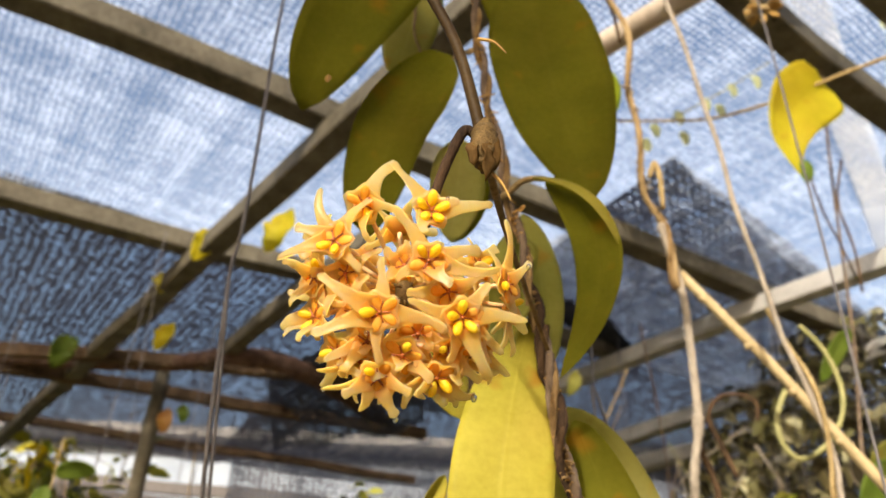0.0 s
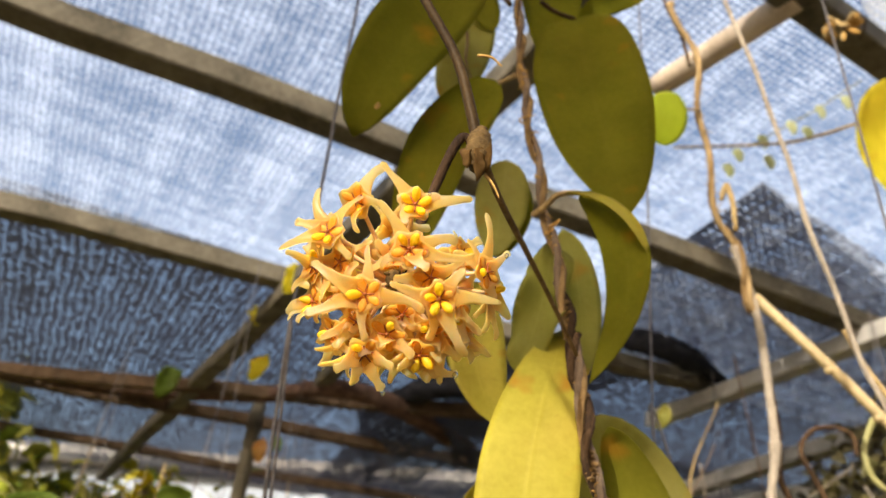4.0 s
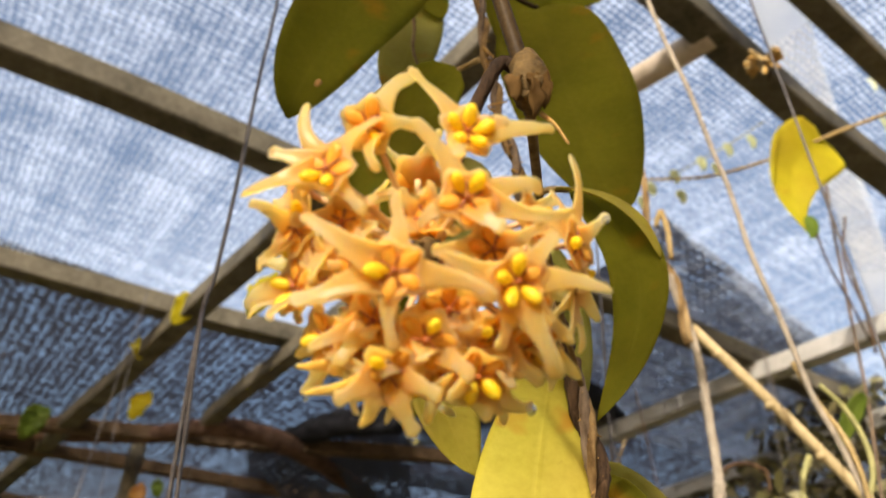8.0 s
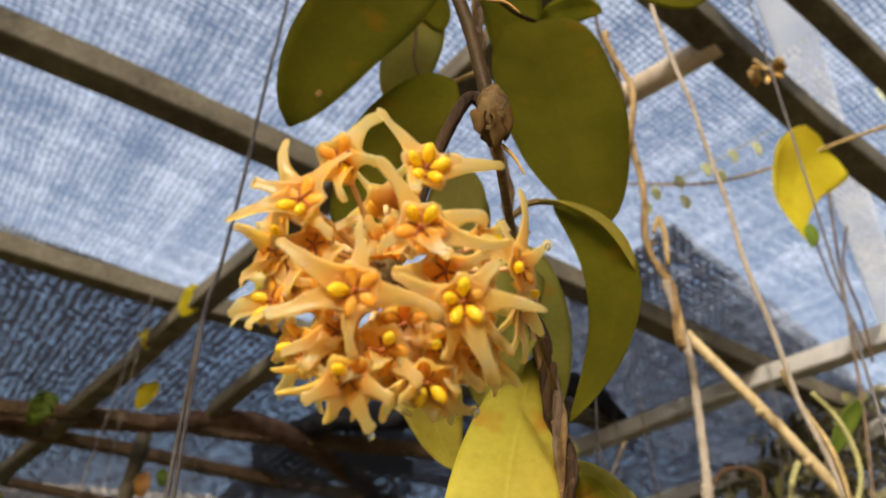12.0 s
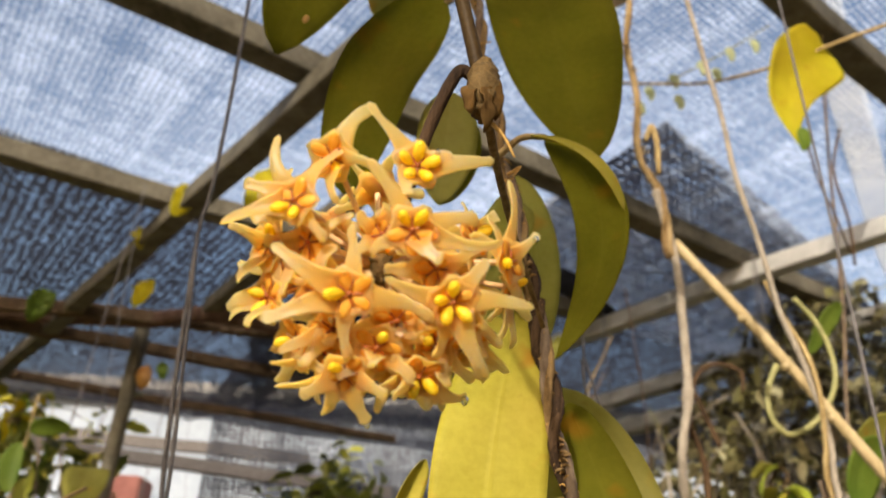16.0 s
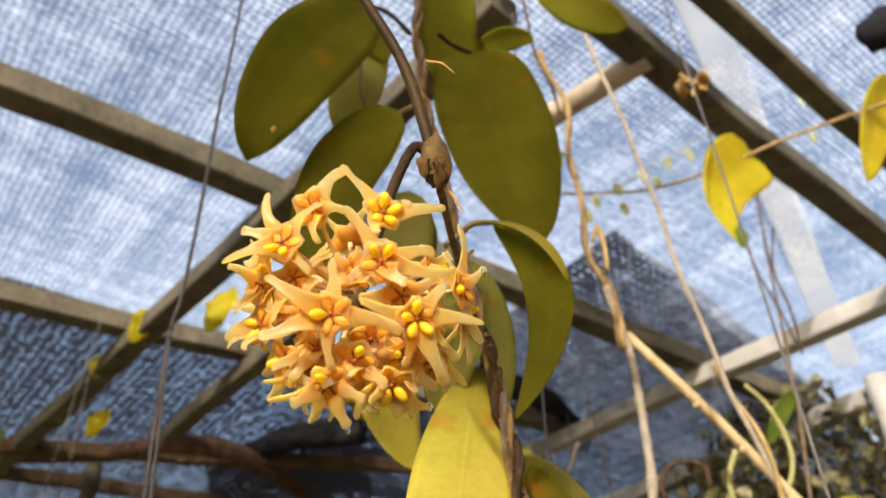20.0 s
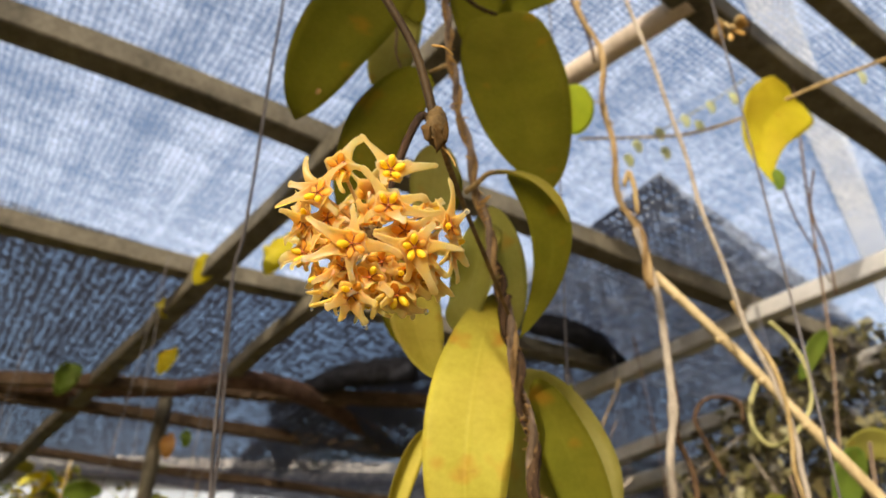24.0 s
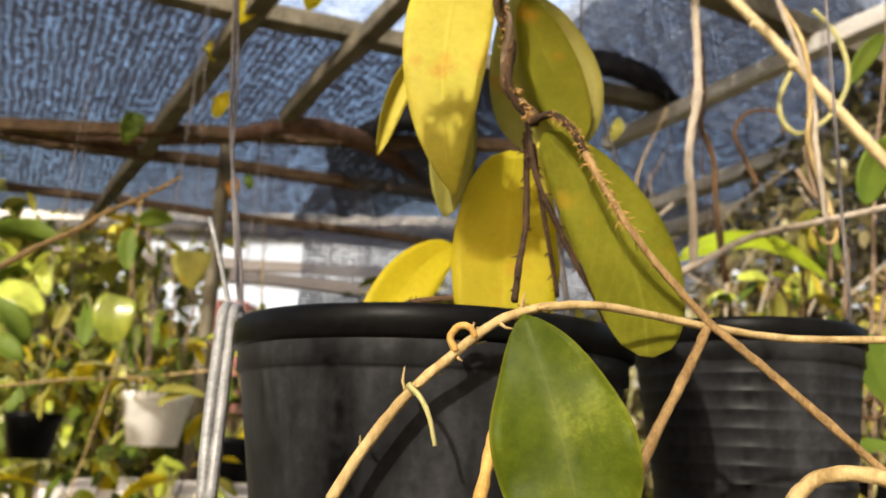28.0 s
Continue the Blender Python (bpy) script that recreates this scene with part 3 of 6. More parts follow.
post(-0.915, 2.42, 0.025, ROOF - 0.02, 0.0, BAR, "slim weathered steel post carrying the shade roof")
post(0.62, 3.05, 0.028, ROOF - 0.02, 0.0, BAR_PALE, "slim pale post carrying the shade roof")
post(1.30, 1.72, 0.030, ROOF - 0.02, 0.0, BAR_PALE, "slim pale post carrying the shade roof")
post(-2.35, 4.05, 0.030, ROOF - 0.02, 0.0, BAR_RUST, "slim rusty steel post carrying the shade roof")
post(1.75, 3.95, 0.030, ROOF - 0.02, 0.0, BAR_PALE, "slim pale post carrying the shade roof")
# low rail on the far side
bar("rail", (-3.5279, 5.0000, 2.6829), (-0.7481, 5.6000, 2.6884), 0.06, 0.08, WIRE, "grey rail along the far side of the shelter", "rail")

U, V = Vector((0.834, 0.552, 0)), Vector((-0.552, 0.834, 0))


def net(name, corners, z, material, label, sag=0.03, nu=30, nv=30, seed=0.0, edge=0.0):
    """A sagging sheet of cloth between four corners, on the roof's own grid."""
    p00, p10, p11, p01 = (Vector((x, y, 0)) for x, y in corners)
    verts, uvs = [], []
    for i in range(nu + 1):
        for j in range(nv + 1):
            a, b = i / nu, j / nv
            p = p00 * (1 - a) * (1 - b) + p10 * a * (1 - b) + p11 * a * b + p01 * (1 - a) * b
            if edge and j == 0:
                p += V * (edge * math.sin(a * 11 + seed))
            drop = sag * (math.sin(a * 9 + seed) * math.sin(b * 7 + seed * 2) * 0.5 - 0.5)
            verts.append((p.x, p.y, z + drop))
            uvs.append((p.dot(U), p.dot(V)))
    w = nv + 1
    faces = [(i * w + j, (i + 1) * w + j, (i + 1) * w + j + 1, i * w + j + 1) for i in range(nu) for j in range(nv)]
    ob = mesh_ob(name, verts, faces, material, uvs=uvs)
    return tagged(ob, label, "shade cloth", "shade cloths", "structure")


net("shade_cloth", [(-0.5, 0.30), (3.2, 0.30), (3.4, 3.75), (-1.42, 1.24)], ROOF + 0.06, NET_LIGHT, "pale bluish woven shade cloth stretched over the roof bars", 0.03)
net("shade_cloth", [(-1.55, 1.13), (0.42, 2.15), (-1.20, 4.12), (-3.0, 3.3)], ROOF + 0.10, NET_DARK, "dark doubled shade cloth sagging between rusty bars", 0.06, edge=0.03, seed=1.0)
net("shade_cloth", [(0.479, 1.207), (2.03, 2.68), (2.3, 4.8), (-0.35, 2.75)], ROOF + 0.09, NET_DENSE, "dark shade cloth corner with a straight sunlit edge", 0.05, seed=2.0)
net("shade_cloth", [(-0.5, 2.55), (2.3, 4.0), (1.2, 5.1), (-1.2, 4.10)], ROOF + 0.11, NET_DARK, "dark doubled shade cloth sagging between rusty bars", 0.05, seed=3.0)
net("shade_cloth", [(1.62, 2.30), (4.5, 3.9), (3.6, 6.4), (1.9, 4.3)], ROOF + 0.08, NET_DARK, "dark shade cloth over the far corner of the shelter", 0.05, seed=4.0)


def hanging_net(name, a, b, top, bottom, material, label, seed=0.0, nu=40, nv=10):
    a, b = Vector((*a, 0)), Vector((*b, 0))
    d = (b - a).normalized()
    out = Vector((-d.y, d.x, 0))
    verts, uvs = [], []
    for i in range(nu + 1):
        for j in range(nv + 1):
            s, h = i / nu, j / nv
            p = a.lerp(b, s) + out * (0.05 * math.sin(s * 17 + seed) * h + 0.02 * math.sin(s * 41))
            z = top + (bottom - top) * h * (1 + 0.12 * math.sin(s * 8 + seed))
            verts.append((p.x, p.y, z))
            uvs.append((s * (b - a).length, z + 0.02 * math.sin(s * 9)))
    w = nv + 1
    faces = [(i * w + j, (i + 1) * w + j, (i + 1) * w + j + 1, i * w + j + 1) for i in range(nu) for j in range(nv)]
    ob = mesh_ob(name, verts, faces, material, uvs=uvs)
    return tagged(ob, label, "shade cloth", "shade cloths", "structure")


hanging_net("side_cloth", (-1.32, 5.0), (1.9, 6.1), 2.85, 1.75, NET_STRIPE, "slatted shade cloth hanging down at the far side", 0.5)
hanging_net("side_cloth", (-1.45, 5.3), (2.4, 6.5), 1.9, 0.7, CLOTH_BROWN, "grey brown net hanging behind the plants", 1.5)
roll = tube("rolled_net", [(0.2062, 1.8782, 2.5300), (0.3323, 1.8621, 2.5000), (0.4494, 1.9420, 2.5000), (0.5894, 2.1316, 2.5200)], (0.02, 0.035, 0.035, 0.015), CLOTH_BLACK, per=8, rough=0.18, sides=12)
tagged(roll, "rolled up bundle of black net on the roof bars", "rolled net", kind="structure")
roll = tube("rolled_net", [(-1.6431, 2.2364, 2.4600), (-1.3002, 2.3470, 2.4600), (-0.8645, 2.2714, 2.4400), (-0.5974, 2.1427, 2.4300), (-0.4028, 2.2685, 2.4300), (-0.1771, 2.7482, 2.4400)], (0.016, 0.022, 0.024, 0.028, 0.032, 0.026), CLOTH_BROWN, per=8, rough=0.15, sides=12)
tagged(roll, "brown dusty rolled net slung between the bars", "rolled net", kind="structure")
roll = tube("rolled_net", [(-0.4845, 2.3902, 2.4800), (-0.2826, 2.1977, 2.4700), (-0.0603, 2.1371, 2.4800)], (0.02, 0.04, 0.045), CLOTH_BLACK, per=8, rough=0.15, sides=12)
tagged(roll, "rolled up bundle of black net on the roof bars", "rolled net", kind="structure")
roll = tube("rolled_net", [(0.7230, 0.6730, 2.5000), (0.7670, 0.6350, 2.5000), (1.10, 0.52, 2.5)], (0.02, 0.035, 0.04), CLOTH_BLACK, per=8, rough=0.15, sides=12)
tagged(roll, "rolled up bundle of black net on the roof bars", "rolled net", kind="structure")


def drape(name, corners, material, label, sag=0.05, n=16, seed=0.0):
    """A slack fold of cloth between four corners."""
    p00, p10, p11, p01 = (Vector(c) for c in corners)
    verts, uvs = [], []
    for i in range(n + 1):
        for j in range(n + 1):
            a, b = i / n, j / n
            p = p00 * (1 - a) * (1 - b) + p10 * a * (1 - b) + p11 * a * b + p01 * (1 - a) * b
            p = p + Vector((0, 0, -sag * math.sin(a * math.pi) * math.sin(b * math.pi) + 0.02 * math.sin(a * 14 + seed) * b))
            verts.append(p)
            uvs.append((p.dot(U), p.dot(V)))
    w = n + 1
    faces = [(i * w + j, (i + 1) * w + j, (i + 1) * w + j + 1, i * w + j + 1) for i in range(n) for j in range(n)]
    ob = mesh_ob(name, verts, faces, material, uvs=uvs)
    return tagged(ob, label, "shade cloth", "shade cloths", "structure")


drape("shade_cloth", [(-0.5809, 2.4599, 2.5000), (-0.0504, 2.0524, 2.5200), (-0.0327, 2.6859, 2.4000), (-0.6641, 3.1594, 2.4000)], NET_DARK, "black folded shade cloth drooping between the roof bars")
net("shade_cloth", [(-4, -6.5), (4, -6.5), (4, -3.2), (-4, -3.2)], ROOF + 0.06, NET_DARK, "dark shade cloth over the rest of the nursery", 0.05, seed=5.0)
# unseen sun blocker, added and sized so the upper leaves fall in shade
net("shade_cloth", [(-1.10, -1.57), (-0.36, -1.57), (-0.36, 0.30), (-1.10, 0.30)], ROOF + 0.08, NET_BLOCKER, "unseen strip of cloth added to keep sun off the upper leaves", 0.02, seed=6.0)
net("shade_cloth", [(0.9, -2.5), (4, -2.5), (4, 0.4), (0.9, 0.29)], ROOF + 0.08, NET_DARK, "dark shade cloth over the rest of the nursery", 0.05, seed=7.0)

# ---- buildings past the open side ----
house = thing("house", "pale grey house wall with a red brown lean-to", "house", at=(-4.0, 10.0, 0))


def box(name, x0, x1, y0, y1, z0, z1, material, parent, label=""):
    bm = bmesh.new()
    bmesh.ops.create_cube(bm, size=1.0)
    for v in bm.verts:
        v.co = Vector(((x0 + x1) / 2 + v.co.x * (x1 - x0), (y0 + y1) / 2 + v.co.y * (y1 - y0), (z0 + z1) / 2 + v.co.z * (z1 - z0)))
    bmesh.ops.bevel(bm, geom=bm.edges[:], offset=min(x1 - x0, y1 - y0, z1 - z0) * 0.06, segments=1, affect="EDGES")
    return part(name, bm, material, parent, label)


box("wall", -6, 9, 0, 3, 0.0, 4.2, WALL_WHITE, house, "pale grey rendered wall")
box("roof", -6.2, 9.2, -0.4, 3.4, 4.21, 4.34, BAR_PALE, house, "pale flat roof edge")
box("shed", 0.32, 0.86, -0.8, -0.3, 0.0, 3.08, WALL_RED, house, "narrow red brown lean-to")

# ---- flower cluster ----
CENTRE = Vector((0.0213, 0.0926, 1.6528))
FRONT = Vector((0.0560, -0.8949, -0.4428))
RIGHT = Vector((0, 0, 1)).cross(FRONT).normalized()
UP = FRONT.cross(RIGHT)
MM = 0.001
cluster = thing("flower_cluster", "ball of waxy peach cream star flowers hanging from the vine", "flower")


def petal_data(root, mid, tip, nor, half, thick, cup, twist, seed):
    """A waxy strap: webbed and broad at the root, evenly slim, blunt at the tip, its tip bent back and a groove along it."""
    verts, uvs, faces = [], [], []
    rows, sides = 14, 12
    for i in range(rows + 1):
        s = i / rows
        p = root * (1 - s) ** 2 + mid * (2 * s * (1 - s)) + tip * s * s
        t = ((mid - root) * (1 - s) + (tip - mid) * s).normalized()
        a = Matrix.Rotation(twist * s, 3, t) @ t.cross(nor).normalized()
        b = a.cross(t)
        p = p + a * (half * 0.30 * math.sin(s * 5 + seed) * s) + b * (half * 0.26 * math.sin(s * 6 + seed * 2) * s)
        r = half * (0.84 + 1.55 * (1 - s) ** 3.0 + 0.13 * math.sin(s * 7 + seed) * s + 0.05 * math.sin(s * 15 + seed))
        if s > 0.90:
            r *= math.sqrt(max(0.12, 1 - ((s - 0.90) / 0.105) ** 2))
        for j in range(sides):
            an = j / sides * math.tau
            c, q = math.cos(an), math.sin(an)
            groove = 0.45 * thick * (1 - abs(c)) if q > 0 else 0.0
            verts.append(p + a * (c * r) + b * (q * thick * (0.5 + 0.5 * min(1.2, r / half)) - groove + cup * r * c * c))
            uvs.append((j / sides, s))
    for i in range(rows):
        for j in range(sides):
            faces.append((i * sides + j, i * sides + (j + 1) % sides, (i + 1) * sides + (j + 1) % sides, (i + 1) * sides + j))
    faces.append(tuple(range(sides))[::-1])
    faces.append(tuple(rows * sides + j for j in range(sides)))
    return verts, faces, uvs


def blob_data(c, along, nor, lng, wid, hgt):
    side = along.cross(nor).normalized()
    verts, faces = [], []
    rows, sides = 8, 10
    for i in range(rows + 1):
        f = -math.cos(math.pi * i / rows) * 0.995
        r = math.sqrt(max(0.0, 1 - f * f)) * (0.84 + 0.16 * f)
        for j in range(sides):
            an = j / sides * math.tau
            verts.append(c + along * (f * lng) + side * (math.cos(an) * r * wid) + nor * (math.sin(an) * r * hgt))
    for i in range(rows):
        for j in range(sides):
            faces.append((i * sides + j, i * sides + (j + 1) % sides, (i + 1) * sides + (j + 1) % sides, (i + 1) * sides + j))
    faces += [tuple(range(sides))[::-1], tuple(rows * sides + j for j in range(sides))]
    return verts, faces


def cup_data(at, nor, e1, e2, radius, spin):
    """The fused corolla: a shallow five-cornered dish."""
    verts, uvs, faces = [], [], []
    rings, sides = 4, 20
    for k in range(2):
        for i in range(rings + 1):
            f = i / rings
            for j in range(sides):
                an = j / sides * math.tau
                r = radius * f * (1.0 + 0.16 * math.cos(5 * (an - spin)) * f)
                h = radius * (0.30 * f * f - 0.16 - 0.14 * k * (1 - 0.6 * f))
                verts.append(at + e1 * (r * math.cos(an)) + e2 * (r * math.sin(an)) + nor * h)
                uvs.append((0.5, 0.05 + 0.25 * f))
    n = (rings + 1) * sides
    for k in range(2):
        for i in range(rings):
            for j in range(sides):
                q = [k * n + i * sides + j, k * n + i * sides + (j + 1) % sides, k * n + (i + 1) * sides + (j + 1) % sides, k * n + (i + 1) * sides + j]
                faces.append(tuple(q if k == 0 else q[::-1]))
    for j in range(sides):
        e = rings * sides
        faces.append((e + j, e + (j + 1) % sides, n + e + (j + 1) % sides, n + e + j))
    return verts, faces, uvs


def spot(place):
    """A place in the flower ball: right, up and towards the front of its centre, in millimetres."""
    x, y, z = place
    return CENTRE + (RIGHT * x + UP * y + FRONT * z) * MM


def floret(place, spin, yellow, tips, seed, facing):
    """One star: fused corolla, five strap petals to their tips, corona lobes, red-brown centre, stalk."""
    rng = random.Random(seed)
    at = spot(place)
    nor = (RIGHT * facing[0] + UP * facing[1] + FRONT * facing[2]).normalized()
    e1 = (RIGHT - nor * nor.dot(RIGHT)).normalized()
    e2 = nor.cross(e1)
    turn = radians(spin)
    v, f, uv = cup_data(at, nor, e1, e2, 3.7 * MM, turn)
    star = mesh_ob("floret", v, f, PETAL, cluster, uvs=uv)
    for place_ in tips:
        x, y, z = place_
        if place[1] < -4 and y > place[1] and rng.random() < 0.8:      # the lower stars let their petals hang
            y = place[1] + 0.35 * (y - place[1]) - 5.0
        tip = spot((x, y, z))
        way = (tip - at).normalized()
        root = at - nor * 0.3 * MM + (way - nor * way.dot(nor) * 0.7) * 1.6 * MM
        sidew = nor.cross(way)
        span = (tip - root).length
        mid = root.lerp(tip, 0.55) + nor * (span * rng.uniform(0.0, 0.28)) + sidew * (span * rng.uniform(-0.24, 0.24))
        v, f, uv = petal_data(root, mid, tip, nor, rng.uniform(0.80, 1.18) * MM, 0.27 * MM, rng.uniform(-0.15, 0.45), rng.uniform(-0.7, 0.7), rng.uniform(0, 6))
        mesh_ob("petal", v, f, PETAL, star, uvs=uv)
    for k in range(5):
        an = turn + k * math.tau / 5
        way = e1 * math.cos(an) + e2 * math.sin(an)
        big = k < yellow
        g = rng.uniform(0.92, 1.12) if big else rng.uniform(0.95, 1.15)
        up = 0.7 if big else 0.12
        v, f = blob_data(at + nor * ((0.8 if big else 0.05) * MM) + way * (1.95 * MM), (way * 0.8 + nor * up).normalized(), (nor * 0.8 - way * up).normalized(), 1.62 * g * MM, 1.02 * g * MM, (0.85 if big else 0.38) * g * MM)
        mesh_ob("corona_lobe", v, f, CORONA if big else CORONA_ORANGE, star)
        an += math.tau / 10
        way = e1 * math.cos(an) + e2 * math.sin(an)
        v, f = blob_data(at + nor * 0.30 * MM + way * 0.95 * MM, way, nor, 1.15 * MM, 0.20 * MM, 0.20 * MM)
        mesh_ob("red_streak", v, f, CORONA_RED, star)
    v, f = blob_data(at + nor * 0.3 * MM, nor, e1, 0.45 * MM, 0.50 * MM, 0.50 * MM)
    mesh_ob("floret_centre", v, f, CORONA_RED, star)
    tube("pedicel", [CENTRE, CENTRE.lerp(at, 0.5) + UP * 0.4 * MM, at - nor * 1.0 * MM], 0.00050, PEDICEL, star, per=4, sides=6)
    return at


# stars on the front and rim of the ball
floret((-8.9, 16.2, 7.0), 230, 2, [(-3.6, 25.4, 4.0), (-2.7, 15.0, 12.0), (-12.7, 17.5, 2.0), (-6.9, 9.2, 12.0), (-10.9, 12.5, 10.0)], 1, (-0.2, -0.2, 0.9))
floret((-13.4, 8.8, 11.0), 215, 2, [(-17.2, 18.6, 6.0), (-20.8, 10.8, 9.0), (-23.4, 4.4, 11.0), (-8.0, 3.7, 12.0), (-7.0, 17.3, 8.0)], 2, (-0.35, 0.25, 0.9))
floret((3.8, 15.9, 9.0), 20, 5, [(-4.2, 25.1, 6.0), (0.8, 21.4, 4.0), (15.6, 18.0, 7.0), (8.9, 18.2, 9.0), (2.7, 11.2, 14.0)], 3, (0.2, 0.3, 0.9))
floret((3.9, 6.2, 14.0), 60, 2, [(-3.7, 15.3, 13.0), (13.4, 8.5, 12.0), (17.1, 6.0, 13.0), (-1.7, 2.1, 13.0), (8.3, 2.1, 16.0)], 4, (0.1, 0.1, 1))
floret((-4.0, -3.5, 15.0), 185, 1, [(-15.2, 2.7, 14.0), (-15.8, -8.1, 15.0), (-4.5, 6.3, 13.0), (7.9, -6.2, 16.0), (-3.3, -12.8, 14.0)], 5, (-0.15, -0.05, 1))
floret((10.7, -3.4, 14.0), 100, 4, [(22.7, -3.2, 11.0), (0.8, -0.7, 15.0), (14.8, 3.2, 13.0), (16.8, -14.3, 12.0), (8.5, -11.5, 13.0)], 6, (0.2, -0.1, 1))
floret((19.4, 3.1, 6.0), 200, 1, [(18.5, 15.9, 4.0), (24.1, 7.7, 4.0), (15.5, 9.7, 8.0), (21.0, -3.0, 4.0), (12.4, 6.2, 10.0)], 7, (0.7, 0.15, 0.6))
floret((-16.4, -5.5, 6.0), 170, 2, [(-23.1, 0.8, 3.0), (-18.7, -4.3, 9.0), (-22.4, -3.3, 4.0), (-15.5, -10.1, 5.0), (-12.0, 0.7, 10.0)], 8, (-0.7, 0, 0.6))
floret((-3.6, -15.3, 12.0), 130, 1, [(-13.6, -18.7, 8.0), (-5.7, -21.8, 9.0), (0.0, -22.4, 10.0), (-9.8, -10.1, 11.0), (2.6, -7.9, 14.0)], 9, (-0.1, -0.45, 0.9))
floret((7.1, -14.8, 10.0), 250, 2, [(10.8, -19.4, 7.0), (15.0, -18.4, 6.0), (-0.2, -17.4, 11.0), (3.6, -7.8, 14.0), (2.5, -12.0, 12.0)], 10, (0.15, -0.5, 0.85))
floret((14.3, -10.1, 7.0), 300, 1, [(18.9, -12.9, 4.0), (17.6, -15.8, 4.0), (21.4, -7.1, 3.0), (10.3, -17.1, 8.0), (16.7, -2.9, 9.0)], 11, (0.5, -0.4, 0.7))
floret((-11.4, -11.6, 7.0), 200, 1, [(-13.8, -19.1, 3.0), (-10.9, -14.4, 8.0), (-15.7, -14.2, 2.0), (-5.9, -8.6, 12.0), (-9.1, -16.1, 8.0)], 12, (-0.5, -0.4, 0.7))
floret((-17.8, 8.4, 1.0), 60, 1, [(-20.5, 10.8, -2.0), (-15.6, 14.4, -0.0), (-20.9, 5.6, -0.0), (-15.4, 3.7, 4.0), (-12.3, 7.6, 6.0)], 13, (-0.7, 0.2, 0.4))
floret((13.8, 6.5, 3.0), 40, 1, [(17.7, 10.3, -0.0), (19.0, 4.2, 2.0), (13.3, 1.0, 6.0), (8.5, 5.9, 8.0), (11.8, 12.0, 2.0)], 14, (0.6, 0.2, 0.5))
floret((-15.4, -0.3, 4.0), 190, 1, [(-21.3, -1.1, 1.0), (-18.6, 2.9, 4.0), (-10.6, -2.9, 10.0), (-13.7, 4.3, 6.0), (-14.6, -5.4, 4.0)], 15, (-0.7, 0.1, 0.5))
floret((0.5, -11.0, 12.0), 70, 1, [(-1.1, -18.6, 10.0), (6.0, -17.1, 10.0), (-4.8, -9.5, 13.0), (6.3, -8.7, 13.0), (0.3, -4.0, 14.0)], 16, (0, -0.3, 1))
floret((20.7, -1.2, 1.0), 20, 1, [(24.8, -6.1, -2.0), (22.2, -10.7, -1.0), (17.3, -6.3, 4.0), (21.9, 2.8, 2.0), (18.9, -9.6, 2.0)], 17, (0.8, -0.2, 0.4))
floret((-0.4, 5.4, 4.0), 20, 1, [(-4.4, 8.2, 6.0), (-4.7, 1.8, 8.0), (3.0, 2.3, 8.0), (-0.3, 10.3, 4.0), (4.8, 7.3, 6.0)], 18, (0, 0.2, 1))
# stars half hidden under them
for k, (x, y, z) in enumerate(((-9, -4, 9), (-6, -9, 10), (3, -7, 10), (9, -10, 9), (4, -14, 8), (-7, -13, 7), (13, -5, 8), (-11, 3, 8), (11, -12, 4), (-17, 2, 6), (8, 1, 9))):
    turn = k * 1.7
    floret((x, y, z), k * 47, 1 if k % 3 == 0 else 0, [(x + (6.6 + (i * k) % 3) * math.cos(turn + i * 1.257), y + (6.6 + (i + k) % 3) * math.sin(turn + i * 1.257), z - 0.5 + 2.0 * ((i + k) % 2)) for i in range(5)], 60 + k, (x * 0.05, y * 0.05, 0.9))
# stars on the far side that close the outline
for k, (x, y) in enumerate(((-9, 6), (8, -8), (-8, -9), (0, -15), (0, 1), (-2, 13), (14, -1), (-15, -1))):
    floret((x, y, -math.sqrt(max(4, 196 - x * x - y * y))), k * 31, 2, [(x + 8 * math.cos(k + i * 1.257), y + 8 * math.sin(k + i * 1.257), -1.2 * (i % 2) - math.sqrt(max(4, 196 - x * x - y * y))) for i in range(5)], 30 + k, (x * 0.07, y * 0.07, -0.8))
v, f = blob_data(CENTRE + FRONT * (5 * MM), UP, FRONT, 2.6 * MM, 2.1 * MM, 2.4 * MM)
mesh_ob("flower_hub", v, f, NODE_SKIN, cluster, "brown knobbly hub of the flower stalks")
rng = random.Random(5)
for k in range(12):
    d = (FRONT * rng.uniform(0.2, 1) + UP * rng.uniform(-1, 1) + RIGHT * rng.uniform(-1, 1)).normalized()
    v, f = blob_data(CENTRE + FRONT * (5 * MM) + d * 2.0 * MM, d, d.orthogonal().normalized(), 0.9 * MM, 0.35 * MM, 0.35 * MM)
    mesh_ob("hub_scar", v, f, NODE_SKIN, cluster)
for place, size in (((23.4, 6.9, 5.0), 0.55), ((-8.0, 19.6, 5.0), 0.6), ((-7.4, 20.1, 3.0), 0.5), ((6.7, 18.3, 9.0), 0.4), ((14.5, -18.5, 7.0), 0.7), ((0.2, -23.0, 9.0), 0.6), ((-6.1, -7.4, 15.0), 0.45), ((-13.9, -19.3, 3.0), 0.45)):
    v, f = blob_data(spot(place), UP, FRONT, size * 1.1 * MM, size * MM, size * MM)
    mesh_ob("water_drop", v, f, WATER, cluster, "clear water drop")

